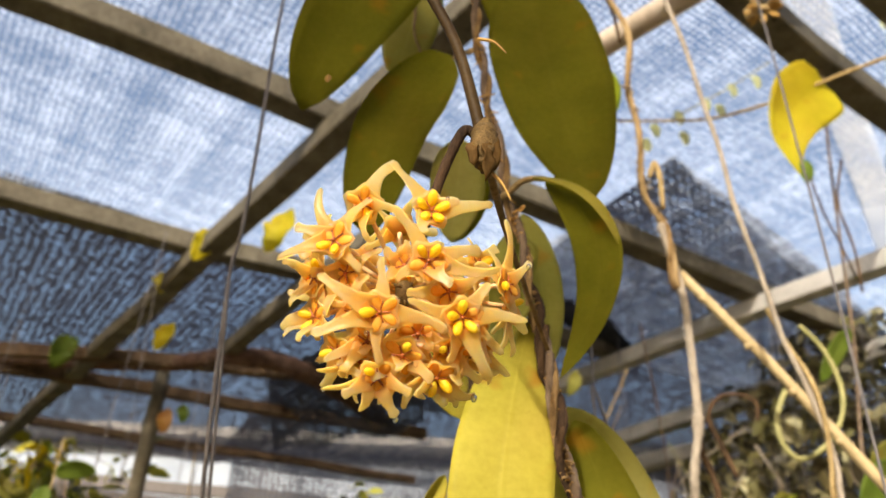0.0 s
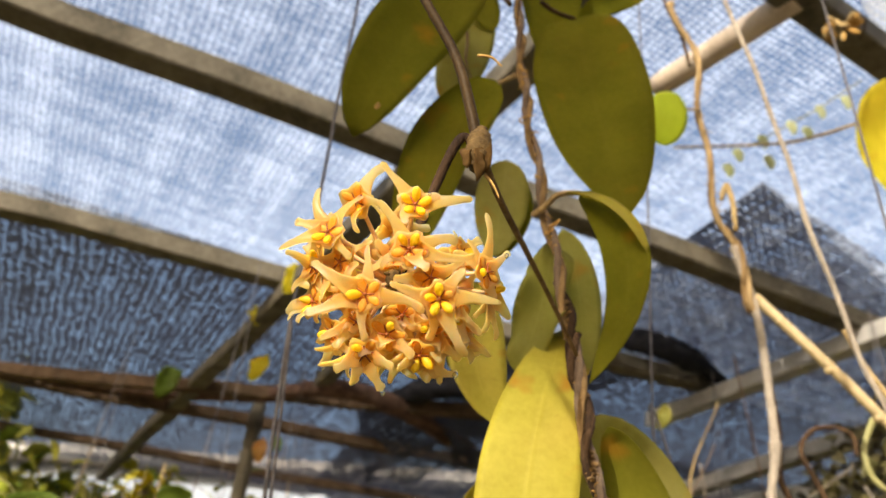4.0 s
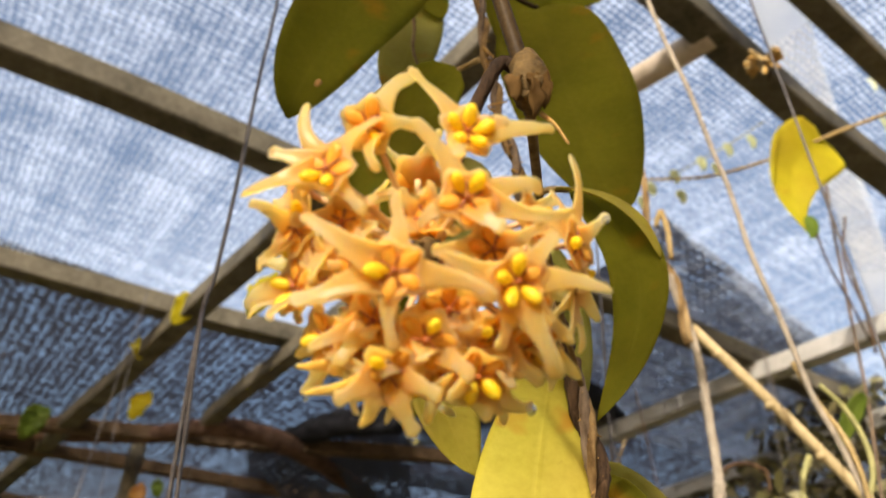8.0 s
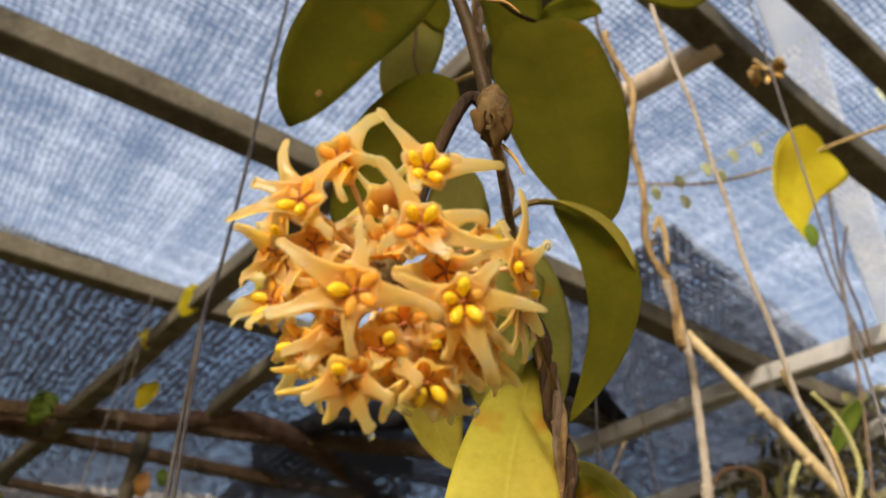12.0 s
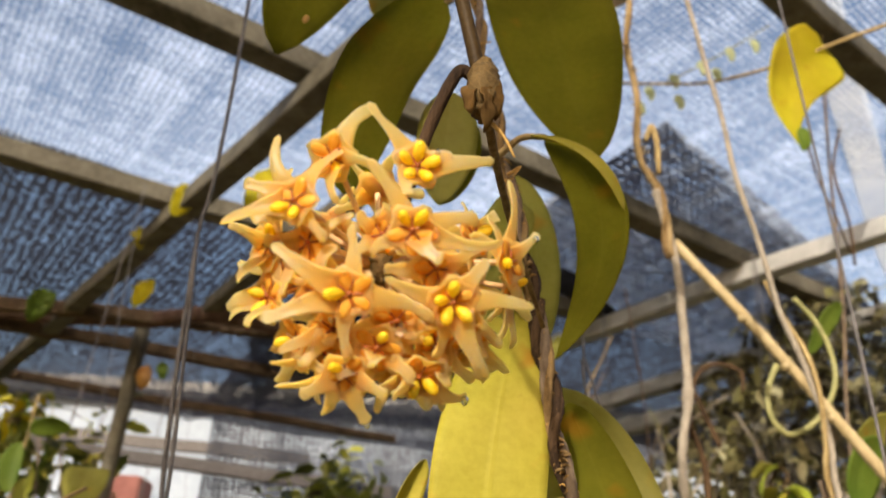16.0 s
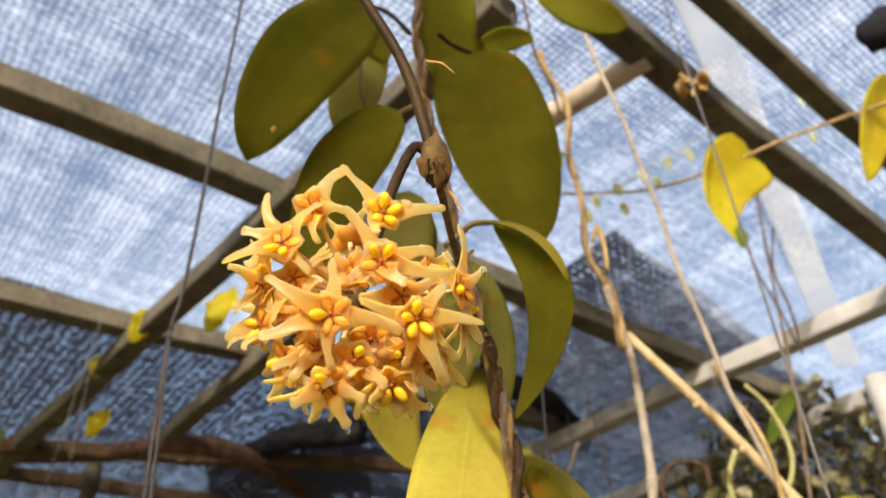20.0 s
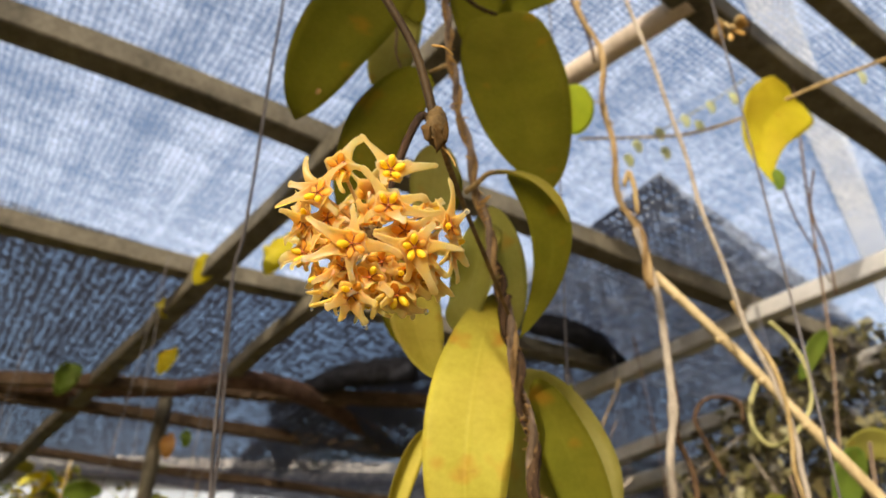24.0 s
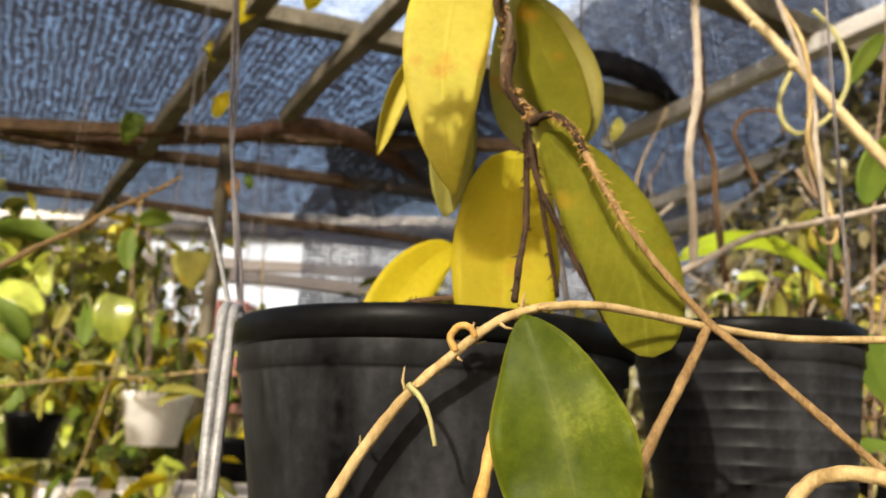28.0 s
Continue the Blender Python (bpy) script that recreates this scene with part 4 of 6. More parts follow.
# ---- the hoya vine that carries it ----
vine = thing("hoya_vine", "climbing hoya vine with yellowing and olive leaves on twisted stems", "vine")
NODE = (0.0365, 0.0945, 1.6919)
tube("flower_stem", [(-0.0037, 0.0780, 1.7791), (0.0090, 0.0830, 1.7559), (0.0197, 0.0870, 1.7359), (0.0293, 0.0910, 1.7180), NODE], (0.0013, 0.0013, 0.0015), STEM_GREEN, vine, "smooth olive brown stem", rough=0.03, sides=10)
tube("flower_stem", [NODE, (0.0412, 0.1180, 1.6928), (0.0480, 0.1500, 1.6971), (0.0570, 0.1820, 1.6963), (0.0656, 0.2050, 1.6895)], (0.0010, 0.0008), BARK_BROWN, vine, "thin brown stem", rough=0.05)
tube("stem_node", [(0.0366, 0.0945, 1.6984), (0.0365, 0.0935, 1.6944), (0.0364, 0.0925, 1.6892), (0.0366, 0.0935, 1.6866), (0.0370, 0.0955, 1.6850)], (0.0013, 0.0027, 0.0031, 0.0027, 0.0011), NODE_SKIN, vine, "papery swollen stem node", per=5, rough=0.22, sides=9)
for k, (p, q) in enumerate((((0.0348, 0.0920, 1.6918), (0.0344, 0.0920, 1.6841)), ((0.0383, 0.0920, 1.6920), (0.0388, 0.0925, 1.6833)), ((0.0363, 0.0905, 1.6897), (0.0368, 0.0920, 1.6802)))):
    leaf(vine, LEAF_NODE, p, Vector(p).lerp(Vector(q), 0.5) + Vector((0.0006 * (k - 1), -0.001, 0)), q, 0.0030, (0.6 * (k - 1), -1, 0.1), fold=0.3, wave=0.5, rows=8, cols=4)
tube("flower_stalk", [NODE, (0.0340, 0.0940, 1.6946), (0.0319, 0.0935, 1.6947), (0.0297, 0.0935, 1.6898), (0.0263, 0.0950, 1.6792), CENTRE], (0.0013, 0.0012, 0.0012), BARK_DARK, vine, "dark arched flower stalk", rough=0.05)
tube("aerial_root", [(0.0343, 0.0905, 1.7202), (0.0380, 0.0890, 1.7179), (0.0408, 0.0885, 1.7142)], (0.00045, 0.0002), ROOT_ORANGE, vine, per=4, sides=5)
tube("aerial_root", [(0.0385, 0.0940, 1.6838), (0.0405, 0.0930, 1.6804), (0.0423, 0.0925, 1.6760)], (0.00045, 0.0002), ROOT_ORANGE, vine, per=4, sides=5)
MAIN = [(0.0358, 0.2400, 2.0727), (0.0358, 0.2350, 1.9764), (0.0355, 0.2300, 1.9065), (0.0398, 0.2250, 1.8511), (0.0448, 0.2200, 1.8103), (0.0507, 0.2180, 1.7763), (0.0547, 0.2160, 1.7518), (0.0595, 0.2140, 1.7261), (0.0640, 0.2120, 1.6997), (0.0670, 0.2100, 1.6806), (0.0697, 0.2080, 1.6604), (0.0723, 0.2060, 1.6417), (0.0740, 0.2050, 1.6207), (0.0812, 0.2040, 1.6070), (0.0817, 0.2040, 1.6016)]
twisted("main_stem", MAIN, 0.0016, 0.0015, 0.050, BARK_GREY, vine, "grey brown twining stem", 1)
twisted("main_stem", MAIN, 0.0014, 0.0019, 0.048, BARK_BROWN, vine, "tan twining stem", 2, 3.1)
twisted("main_stem", MAIN[7:], 0.0016, 0.0020, 0.040, BARK_DARK, vine, "dark rough twining stem", 3, 1.5)
twisted("main_stem", MAIN[8:], 0.0016, 0.0022, 0.034, BARK, vine, "brown rough twining stem", 4, 4.4)
hairs("root_fuzz", MAIN, 300, 0.0034, ROOT_ORANGE, vine, 5)
hairs("root_fuzz", MAIN[7:], 180, 0.0028, BARK_BROWN, vine, 6, 0.0005)
for p, seed in ((MAIN[3], 71), (MAIN[4], 72), (MAIN[5], 73), (MAIN[6], 74)):
    r = random.Random(seed)
    q = Vector(p)
    tube("aerial_root", [q, q + Vector((r.uniform(-0.006, 0.006), -0.003, 0.002)), q + Vector((r.uniform(-0.011, 0.011), -0.004, r.uniform(-0.006, 0.004)))], (0.0007, 0.0003), ROOT_ORANGE, vine, per=4, sides=6)
for k, (pts, r) in enumerate((([(0.0807, 0.2040, 1.5983), (0.0810, 0.2030, 1.5813), (0.0806, 0.1900, 1.5588), (0.0781, 0.1650, 1.5395), (0.0767, 0.1550, 1.5263)], 0.0012), ([(0.0811, 0.2040, 1.6016), (0.0841, 0.2000, 1.5806), (0.0903, 0.1980, 1.5643), (0.0987, 0.2000, 1.5476), (0.1057, 0.2000, 1.5347), (0.1096, 0.1950, 1.5204)], 0.0011), ([(0.0831, 0.2050, 1.5944), (0.0884, 0.2150, 1.5675), (0.0937, 0.2220, 1.5401)], 0.001))):
    tube("lower_stem", pts, (r, r * 0.9), BARK_DARK, vine, "dark rough lower stem", rough=0.16, seed=k)
    hairs("root_fuzz", pts, 30, 0.003, BARK, vine, 20 + k)
BRANCH = [(0.0811, 0.2040, 1.6016), (0.0892, 0.1980, 1.6029), (0.0958, 0.1900, 1.5941), (0.0998, 0.1820, 1.5820), (0.1062, 0.1760, 1.5658), (0.1129, 0.1740, 1.5532), (0.1215, 0.1740, 1.5414), (0.1358, 0.1760, 1.5255), (0.1407, 0.1720, 1.5197), (0.1498, 0.1710, 1.5115), (0.1577, 0.1700, 1.5041), (0.1693, 0.1680, 1.4929), (0.1823, 0.1660, 1.4802)]
tube("side_branch", BRANCH[:4], (0.0015, 0.0013), BARK_DARK, vine, "dark arched start of the side branch", rough=0.14, sides=10)
tube("side_branch", BRANCH[3:], (0.0012, 0.0012, 0.0013, 0.0013, 0.0012), BARK_BROWN, vine, "hairy tan side branch", rough=0.14, sides=10)
hairs("root_fuzz", BRANCH[1:6], 190, 0.0028, ROOT_ORANGE, vine, 9, 0.00022)
hairs("aerial_root", BRANCH[2:7], 14, 0.0042, ROOT_ORANGE, vine, 19, 0.0003)
CROSS = [(0.0272, 0.1580, 1.4697), (0.0353, 0.1560, 1.4829), (0.0475, 0.1530, 1.4986), (0.0597, 0.1510, 1.5097), (0.0720, 0.1510, 1.5195), (0.0845, 0.1520, 1.5240), (0.1008, 0.1580, 1.5260), (0.1186, 0.1680, 1.5252), (0.1376, 0.1780, 1.5238), (0.1646, 0.1880, 1.5225), (0.2024, 0.1950, 1.5242)]
tube("creeping_stem", CROSS, (0.0017, 0.0014, 0.0012, 0.0012), BARK_TAN, vine, "pale tan creeping stem", rough=0.09, sides=10)
hairs("root_fuzz", CROSS[1:6], 14, 0.006, BARK_TAN, vine, 10, 0.0005)
tube("side_branch", [(0.1357, 0.1760, 1.5235), (0.1303, 0.1740, 1.5128), (0.1245, 0.1720, 1.5025), (0.1181, 0.1700, 1.4909), (0.1111, 0.1680, 1.4766)], (0.0014, 0.0018), BARK_BROWN, vine, "brown side shoot", rough=0.12)
tube("lower_stem", [(0.0791, 0.1550, 1.5235), (0.0765, 0.1500, 1.5086), (0.0740, 0.1480, 1.4992), (0.0713, 0.1470, 1.4859), (0.0685, 0.1460, 1.4717)], (0.0013, 0.0019), ROOT_ORANGE, vine, "hairy orange brown stem", rough=0.2)
hairs("root_fuzz", [(0.0791, 0.1550, 1.5235), (0.0765, 0.1500, 1.5086), (0.0740, 0.1480, 1.4992), (0.0713, 0.1470, 1.4859)], 24, 0.003, ROOT_ORANGE, vine, 12)
tube("tendril", [(0.0610, 0.1500, 1.5108), (0.0591, 0.1500, 1.5145), (0.0614, 0.1490, 1.5176), (0.0645, 0.1490, 1.5174), (0.0661, 0.1500, 1.5151)], (0.0011, 0.0009), ROOT_ORANGE, vine, "curled orange tendril", rough=0.12)
tube("tendril", [(0.0480, 0.1500, 1.5014), (0.0518, 0.1490, 1.4977), (0.0544, 0.1490, 1.4926), (0.0562, 0.1490, 1.4853)], (0.0009, 0.0006), GREEN_TENDRIL, vine, "short yellowish tendril")
tube("side_branch", [(0.1556, 0.1720, 1.4738), (0.1615, 0.1700, 1.4803), (0.1700, 0.1680, 1.4826), (0.1805, 0.1650, 1.4814)], 0.0022, BARK_TAN, vine, "tan knobbly shoot", rough=0.14)
ARCH = [(0.0058, 0.2450, 1.5256), (0.0178, 0.2430, 1.5307), (0.0351, 0.2410, 1.5395), (0.0548, 0.2400, 1.5419), (0.0743, 0.2390, 1.5412), (0.0924, 0.2380, 1.5373)]
tube("side_branch", ARCH, (0.0013, 0.0015), BARK, vine, "arched hairy brown shoot", rough=0.15)
hairs("root_fuzz", ARCH, 50, 0.003, BARK, vine, 14)
tube("cut_stake", [(0.0921, 0.2250, 1.5915), (0.0950, 0.2280, 1.5615), (0.0989, 0.2320, 1.5329)], 0.0010, WIRE, vine, "thin grey cut stake")

# leaves of the vine
leaf(vine, LEAF_OLIVE, (0.0090, 0.2350, 1.9364), (-0.0201, 0.2150, 1.8600), (-0.0385, 0.2220, 1.8049), 0.0444, (0.1, -0.85, -0.5), "broad olive leaf with brown flecks", [(0.0313, 0.2200, 1.8946), (0.0204, 0.2300, 1.9231)], fold=0.10, curl=0.12, wave=0.05, a=0.42, b=0.66)
leaf(vine, LEAF_OLIVE, (0.0276, 0.2350, 1.8527), (0.0032, 0.2400, 1.8135), (-0.0038, 0.2350, 1.7491), 0.0398, (-0.3, -0.9, -0.3), "olive leaf with a pale rib", [(0.0361, 0.2250, 1.8483), (0.0327, 0.2300, 1.8511)], BARK_TAN, fold=0.24, wave=0.04, a=0.46, b=0.5)
leaf(vine, LEAF_LIME, (0.0097, 0.2750, 1.9599), (0.0030, 0.2700, 1.9098), (-0.0041, 0.2680, 1.8683), 0.0299, (0.1, -0.9, -0.3), "yellowing olive leaf behind the others", fold=0.18, a=0.5, b=0.55)
tube("side_shoot", [(0.0005, 0.2620, 1.9378), (0.0046, 0.2620, 1.9145), (0.0051, 0.2620, 1.8966), (0.0101, 0.2620, 1.8798)], (0.0011, 0.0007), BARK_STRAW, vine, "pale dry shoot", rough=0.12)
leaf(vine, LEAF_OLIVE, (0.0662, 0.2450, 1.9119), (0.0764, 0.2350, 1.8360), (0.0888, 0.2250, 1.7660), 0.0550, (-0.05, -0.9, -0.4), "large dull olive leaf", [(0.0468, 0.2350, 1.9148), (0.0549, 0.2400, 1.9121)], fold=0.10, curl=0.15, wave=0.05, a=0.38, b=0.62, rows=24, cols=10)
leaf(vine, LEAF_OLIVE, (0.0464, 0.2500, 2.0573), (0.0509, 0.2450, 1.9534), (0.0557, 0.2500, 1.8783), 0.0370, (0.15, -0.9, -0.3), "olive leaf hanging down behind the stem", fold=0.16, a=0.5, b=0.55)
leaf(vine, LEAF_OLIVE, (0.0684, 0.2700, 1.9355), (0.0885, 0.2700, 1.9558), (0.1087, 0.2700, 1.9573), 0.0160, (0, -0.7, -0.7), "small dark green leaf", fold=0.2)
leaf(vine, LEAF_OLIVE, (0.1152, 0.2800, 2.0444), (0.1429, 0.2800, 2.0075), (0.1755, 0.2800, 1.9886), 0.0295, (0.1, -0.7, -0.7), "dark green leaf overhead", fold=0.1)
leaf(vine, LEAF_OLIVE, (0.0024, 0.2700, 1.9774), (0.0109, 0.2700, 1.9520), (0.0181, 0.2700, 1.9306), 0.0193, (0.1, -0.9, -0.3), "small olive leaf tip", fold=0.2)
leaf(vine, LEAF_OLIVE, (0.0667, 0.2060, 1.7626), (0.0846, 0.2000, 1.7229), (0.0703, 0.2100, 1.6807), 0.0178, (-0.25, -0.95, 0.1), "drooping dull yellow green leaf with a folded edge", [(0.0476, 0.2150, 1.7568), (0.0533, 0.2100, 1.7589), (0.0582, 0.2050, 1.7608)], BARK_TAN, fold=0.22, curl=0.06, wave=0.08, a=0.55, b=0.80, roll=0.25, rows=26, cols=10)
# separate strip: yellower than the olive blade to paint in the sunlit rim
leaf(vine, LEAF_YELLOW, (0.0613, 0.2035, 1.7608), (0.0795, 0.1940, 1.7467), (0.0909, 0.1960, 1.7282), 0.0075, (0.0, -0.72, 0.7), "folded edge of the drooping leaf, sunlight put into its yellow colour", fold=0.1, curl=0.15, a=0.5, b=0.6)
leaf(vine, LEAF_LIME, (0.0607, 0.2380, 1.7658), (0.0685, 0.2380, 1.7318), (0.0685, 0.2350, 1.6910), 0.0176, (0.2, -0.9, -0.1), "narrow yellow green leaf behind the stem", fold=0.15)
leaf(vine, LEAF_LIME, (0.0563, 0.2260, 1.7503), (0.0521, 0.2180, 1.7140), (0.0446, 0.2220, 1.6883), 0.0202, (0.3, -0.9, -0.1), "crumpled curled young leaf", fold=0.4, wave=0.6, roll=1.2, rows=26)
leaf(vine, LEAF_LIME, (0.0334, 0.2460, 1.8113), (0.0321, 0.2460, 1.7849), (0.0303, 0.2440, 1.7538), 0.0257, (0.1, -0.9, -0.2), "olive leaf behind the flower", fold=0.15)
leaf(vine, LEAF_OLIVE, (0.0350, 0.2500, 1.8054), (0.0356, 0.2500, 1.7828), (0.0309, 0.2480, 1.7558), 0.0224, (0.1, -0.9, -0.2), "olive leaf behind the stem node", fold=0.18)
leaf(vine, LEAF_YELLOW, (0.0233, 0.2520, 1.7451), (0.0259, 0.2440, 1.7034), (0.0382, 0.2400, 1.6736), 0.0264, (0.3, -0.9, 0.1), "pale yellow leaf", fold=0.2, a=0.5, b=0.75)
leaf(vine, LEAF_OLIVE, (0.0094, 0.2700, 1.7641), (0.0110, 0.2700, 1.7307), (0.0176, 0.2680, 1.7035), 0.0113, (0.1, -0.9, -0.1), "small olive leaf", fold=0.2)
leaf(vine, LEAF_YELLOW, (0.0616, 0.2220, 1.7076), (0.0493, 0.2050, 1.6330), (0.0544, 0.2180, 1.5771), 0.0341, (0.05, -1.0, 0.12), "large buttery yellow leaf with brown flecks", [(0.0670, 0.2150, 1.7023)], fold=0.08, curl=-0.08, wave=0.06, a=0.62, b=0.92, roll=0.12, rows=28, cols=12)
leaf(vine, LEAF_YELLOW, (0.0322, 0.2550, 1.6565), (0.0224, 0.2520, 1.6344), (0.0171, 0.2500, 1.6062), 0.0104, (0.6, -0.7, 0.1), "narrow curled yellow green leaf", fold=0.5, curl=0.3)
leaf(vine, LEAF_LIME, (0.0762, 0.2460, 1.6831), (0.0896, 0.2520, 1.6418), (0.0928, 0.2480, 1.6044), 0.0484, (-0.12, -1.0, 0.0), "yellow green leaf behind the dark stem", fold=0.22, wave=0.05, a=0.60, b=0.45, rows=24, cols=10)
# added blade: its darker olive paints the shaded centre of the lime leaf
leaf(vine, LEAF_OLIVE, (0.0792, 0.2360, 1.6747), (0.0920, 0.2380, 1.6421), (0.1037, 0.2380, 1.6087), 0.0225, (-0.2, -1.0, 0.0), "added olive blade standing in for the shaded middle of the paler leaf", fold=0.10, wave=0.04, a=0.55, b=0.45, rows=24, cols=8)
leaf(vine, LEAF_YELLOW, (0.0863, 0.2320, 1.6057), (0.0948, 0.2380, 1.5859), (0.1035, 0.2400, 1.5572), 0.0146, (0.3, -0.9, 0.1), "pale yellow leaf half folded", fold=0.3)
leaf(vine, LEAF_AMBER, (0.0774, 0.2320, 1.6020), (0.0743, 0.2380, 1.5627), (0.0751, 0.2350, 1.5184), 0.0433, (0.05, -1.0, 0.05), "rounded yellow leaf above the pot rim", fold=0.07, a=0.42, b=0.35, rows=24, cols=10)
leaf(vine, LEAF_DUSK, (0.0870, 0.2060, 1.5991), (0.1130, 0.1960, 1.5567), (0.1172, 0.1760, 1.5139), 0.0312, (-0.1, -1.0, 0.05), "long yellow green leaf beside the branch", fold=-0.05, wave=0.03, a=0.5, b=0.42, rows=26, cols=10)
leaf(vine, LEAF_BRIGHT, (0.0507, 0.2850, 1.5750), (0.0304, 0.2720, 1.5527), (0.0166, 0.2620, 1.5173), 0.0253, (0.3, -0.9, 0.2), "bright yellow leaf curving behind the pot rim", [(0.0588, 0.2620, 1.5716), (0.0551, 0.2760, 1.5740)], fold=0.2, a=0.55, b=0.4)
leaf(vine, LEAF_LIME, (0.0527, 0.2500, 1.6361), (0.0495, 0.2500, 1.6068), (0.0486, 0.2450, 1.5772), 0.0206, (0.3, -0.9, 0.1), "yellow green leaf under the large one", fold=0.35)
leaf(vine, LEAF_MOTTLED, (0.0791, 0.1500, 1.5217), (0.0889, 0.1430, 1.4902), (0.0944, 0.1380, 1.4625), 0.0365, (-0.15, -1.0, 0.1), "broad mottled green leaf in front of the pot", fold=0.26, wave=0.16, a=0.78, b=0.50, rows=28, cols=10)

v, f = blob_data(Vector((-0.0272, 0.2135, 1.8166)), Vector((0.3, 0, 1)), Vector((0.1, -0.85, -0.5)), 0.0021, 0.0015, 0.0009)
mesh_ob("rust_spot", v, f, ROOT_ORANGE, vine, "orange rust spot on an olive leaf")

# ---- black pots ----
def pot(name, x, y, rim_z, r, height, label, ridges, tilt=0.0):
    root = thing(name, label, "plant pot", "black pots", at=(x, y, rim_z - height))
    prof = [(0.70, 0.0), (0.72, 0.004), (0.945, 0.84), (0.948, 0.852), (0.968, 0.856), (0.970, 0.915), (0.978, 0.920), (1.0, 0.926), (1.0, 0.988), (0.985, 1.0), (0.955, 1.0), (0.945, 0.985), (0.93, 0.85), (0.70, 0.10)]
    if ridges:
        k = []
        for i in range(1, 12):
            h = 0.10 + i * 0.064
            q = 0.72 + 0.22 * h / 0.84
            k += [(q, h - 0.010), (q + 0.008, h - 0.004), (q + 0.008, h + 0.004), (q + 0.002, h + 0.010)]
        prof = prof[:2] + k + prof[2:]
    sides = 56
    verts = [(r * a * math.cos(j / sides * math.tau), r * a * math.sin(j / sides * math.tau), height * h) for a, h in prof for j in range(sides)]
    faces = [(i * sides + j, i * sides + (j + 1) % sides, (i + 1) * sides + (j + 1) % sides, (i + 1) * sides + j) for i in range(len(prof) - 1) for j in range(sides)]
    faces.append(tuple(range(sides))[::-1])
    cut = len(prof) - 9
    nb = sides * (cut + 1)
    body = [q for q in faces[:-1] if max(q) < nb] + [faces[-1]]
    mesh_ob("pot_body", verts[:nb], body, POT_DUSTY, root, "dusty scuffed pot side")
    lip = [tuple(k - sides * cut for k in q) for q in faces[:-1] if min(q) >= sides * cut]
    mesh_ob("pot_rim", verts[sides * cut:], lip, POT_BLACK, root, "smooth black rim")
    rng = random.Random(7)
    sv = [(0, 0, height * 0.86)] + [(r * 0.92 * math.cos(j / 40 * math.tau), r * 0.92 * math.sin(j / 40 * math.tau), height * (0.84 + rng.uniform(0, 0.02))) for j in range(40)]
    mesh_ob("soil", sv, [(0, 1 + j, 1 + (j + 1) % 40) for j in range(40)], SOIL, root, "dark coarse potting mix")
    root.rotation_euler = (radians(tilt), 0, 0)
    return root


pot("plant_pot", 0.0474, 0.2330, 1.5257, 0.0752, 0.1221, "black plastic nursery pot with scuffed sunlit side", False)
pot("plant_pot", 0.1913, 0.3230, 1.5436, 0.0538, 0.1202, "black ribbed plastic pot hanging behind the first", True)


# wires that hang the pots from the roof
def hanger(name, runs, label):
    root = thing(name, label, "wire hanger", "pot hangers")
    for pts, r, material, note in runs:
        tube("wire", pts, r, material, root, note, per=6, rough=0.06, sides=7)
    return root


LOOP = (-0.0402, 0.2620, 1.5357)
hanger("pot_hanger", [
    ([(-0.115, 0.36, 2.5), (-0.0950, 0.3350, 2.0500), (-0.0924, 0.3320, 1.9506), (-0.0891, 0.3300, 1.8652), (-0.0876, 0.3280, 1.8010), (-0.0885, 0.3260, 1.7715), (-0.0787, 0.3180, 1.6672), (-0.0676, 0.3050, 1.6162), (-0.0537, 0.2850, 1.5678), LOOP], 0.0011, WIRE, "thin dark wire"),
    ([(-0.0888, 0.3260, 1.7754), (-0.0756, 0.3180, 1.6672), (-0.0698, 0.3060, 1.6284), (-0.0575, 0.2900, 1.5899), (-0.0466, 0.2750, 1.5564), LOOP], 0.0009, WIRE, "thin dark wire"),
    ([(-0.0594, 0.2620, 1.5799), (-0.0528, 0.2620, 1.5617), (-0.0460, 0.2620, 1.5383)], 0.0012, WIRE_PALE, "cut wire end"),
    ([LOOP, (-0.0372, 0.2350, 1.5347), (-0.0347, 0.2250, 1.5145), (-0.0314, 0.2150, 1.4872), (-0.0286, 0.2100, 1.4625)], 0.0024, WIRE_PALE, "thick pale wire"),
    ([LOOP, (-0.0336, 0.2350, 1.5337), (-0.0307, 0.2250, 1.5125), (-0.0273, 0.2150, 1.4874), (-0.0258, 0.2100, 1.4626)], 0.0023, WIRE_PALE, "thick pale wire"),
    ([LOOP, (-0.0311, 0.2350, 1.5315), (-0.0201, 0.2150, 1.5219)], 0.0016, WIRE, "wire hook over the rim"),
], "pair of twisted wires hanging the black pot from the roof")
hanger("pot_hanger", [
    ([(0.285, 0.44, 2.5), (0.27, 0.38, 1.9), (0.2460, 0.330, 1.5436)], 0.0009, WIRE, ""),
    ([(0.1302, 0.4200, 2.1851), (0.1268, 0.4100, 1.9242), (0.1211, 0.4000, 1.7547), (0.1204, 0.3900, 1.7173), (0.1206, 0.3850, 1.7361), (0.1640, 0.370, 1.5436)], 0.0007, WIRE, ""),
], "thin steel wires hanging the ribbed pot")

# ---- dry vines, canes and twigs ----
def climber(name, label, category="vine"):
    return thing(name, label, category)


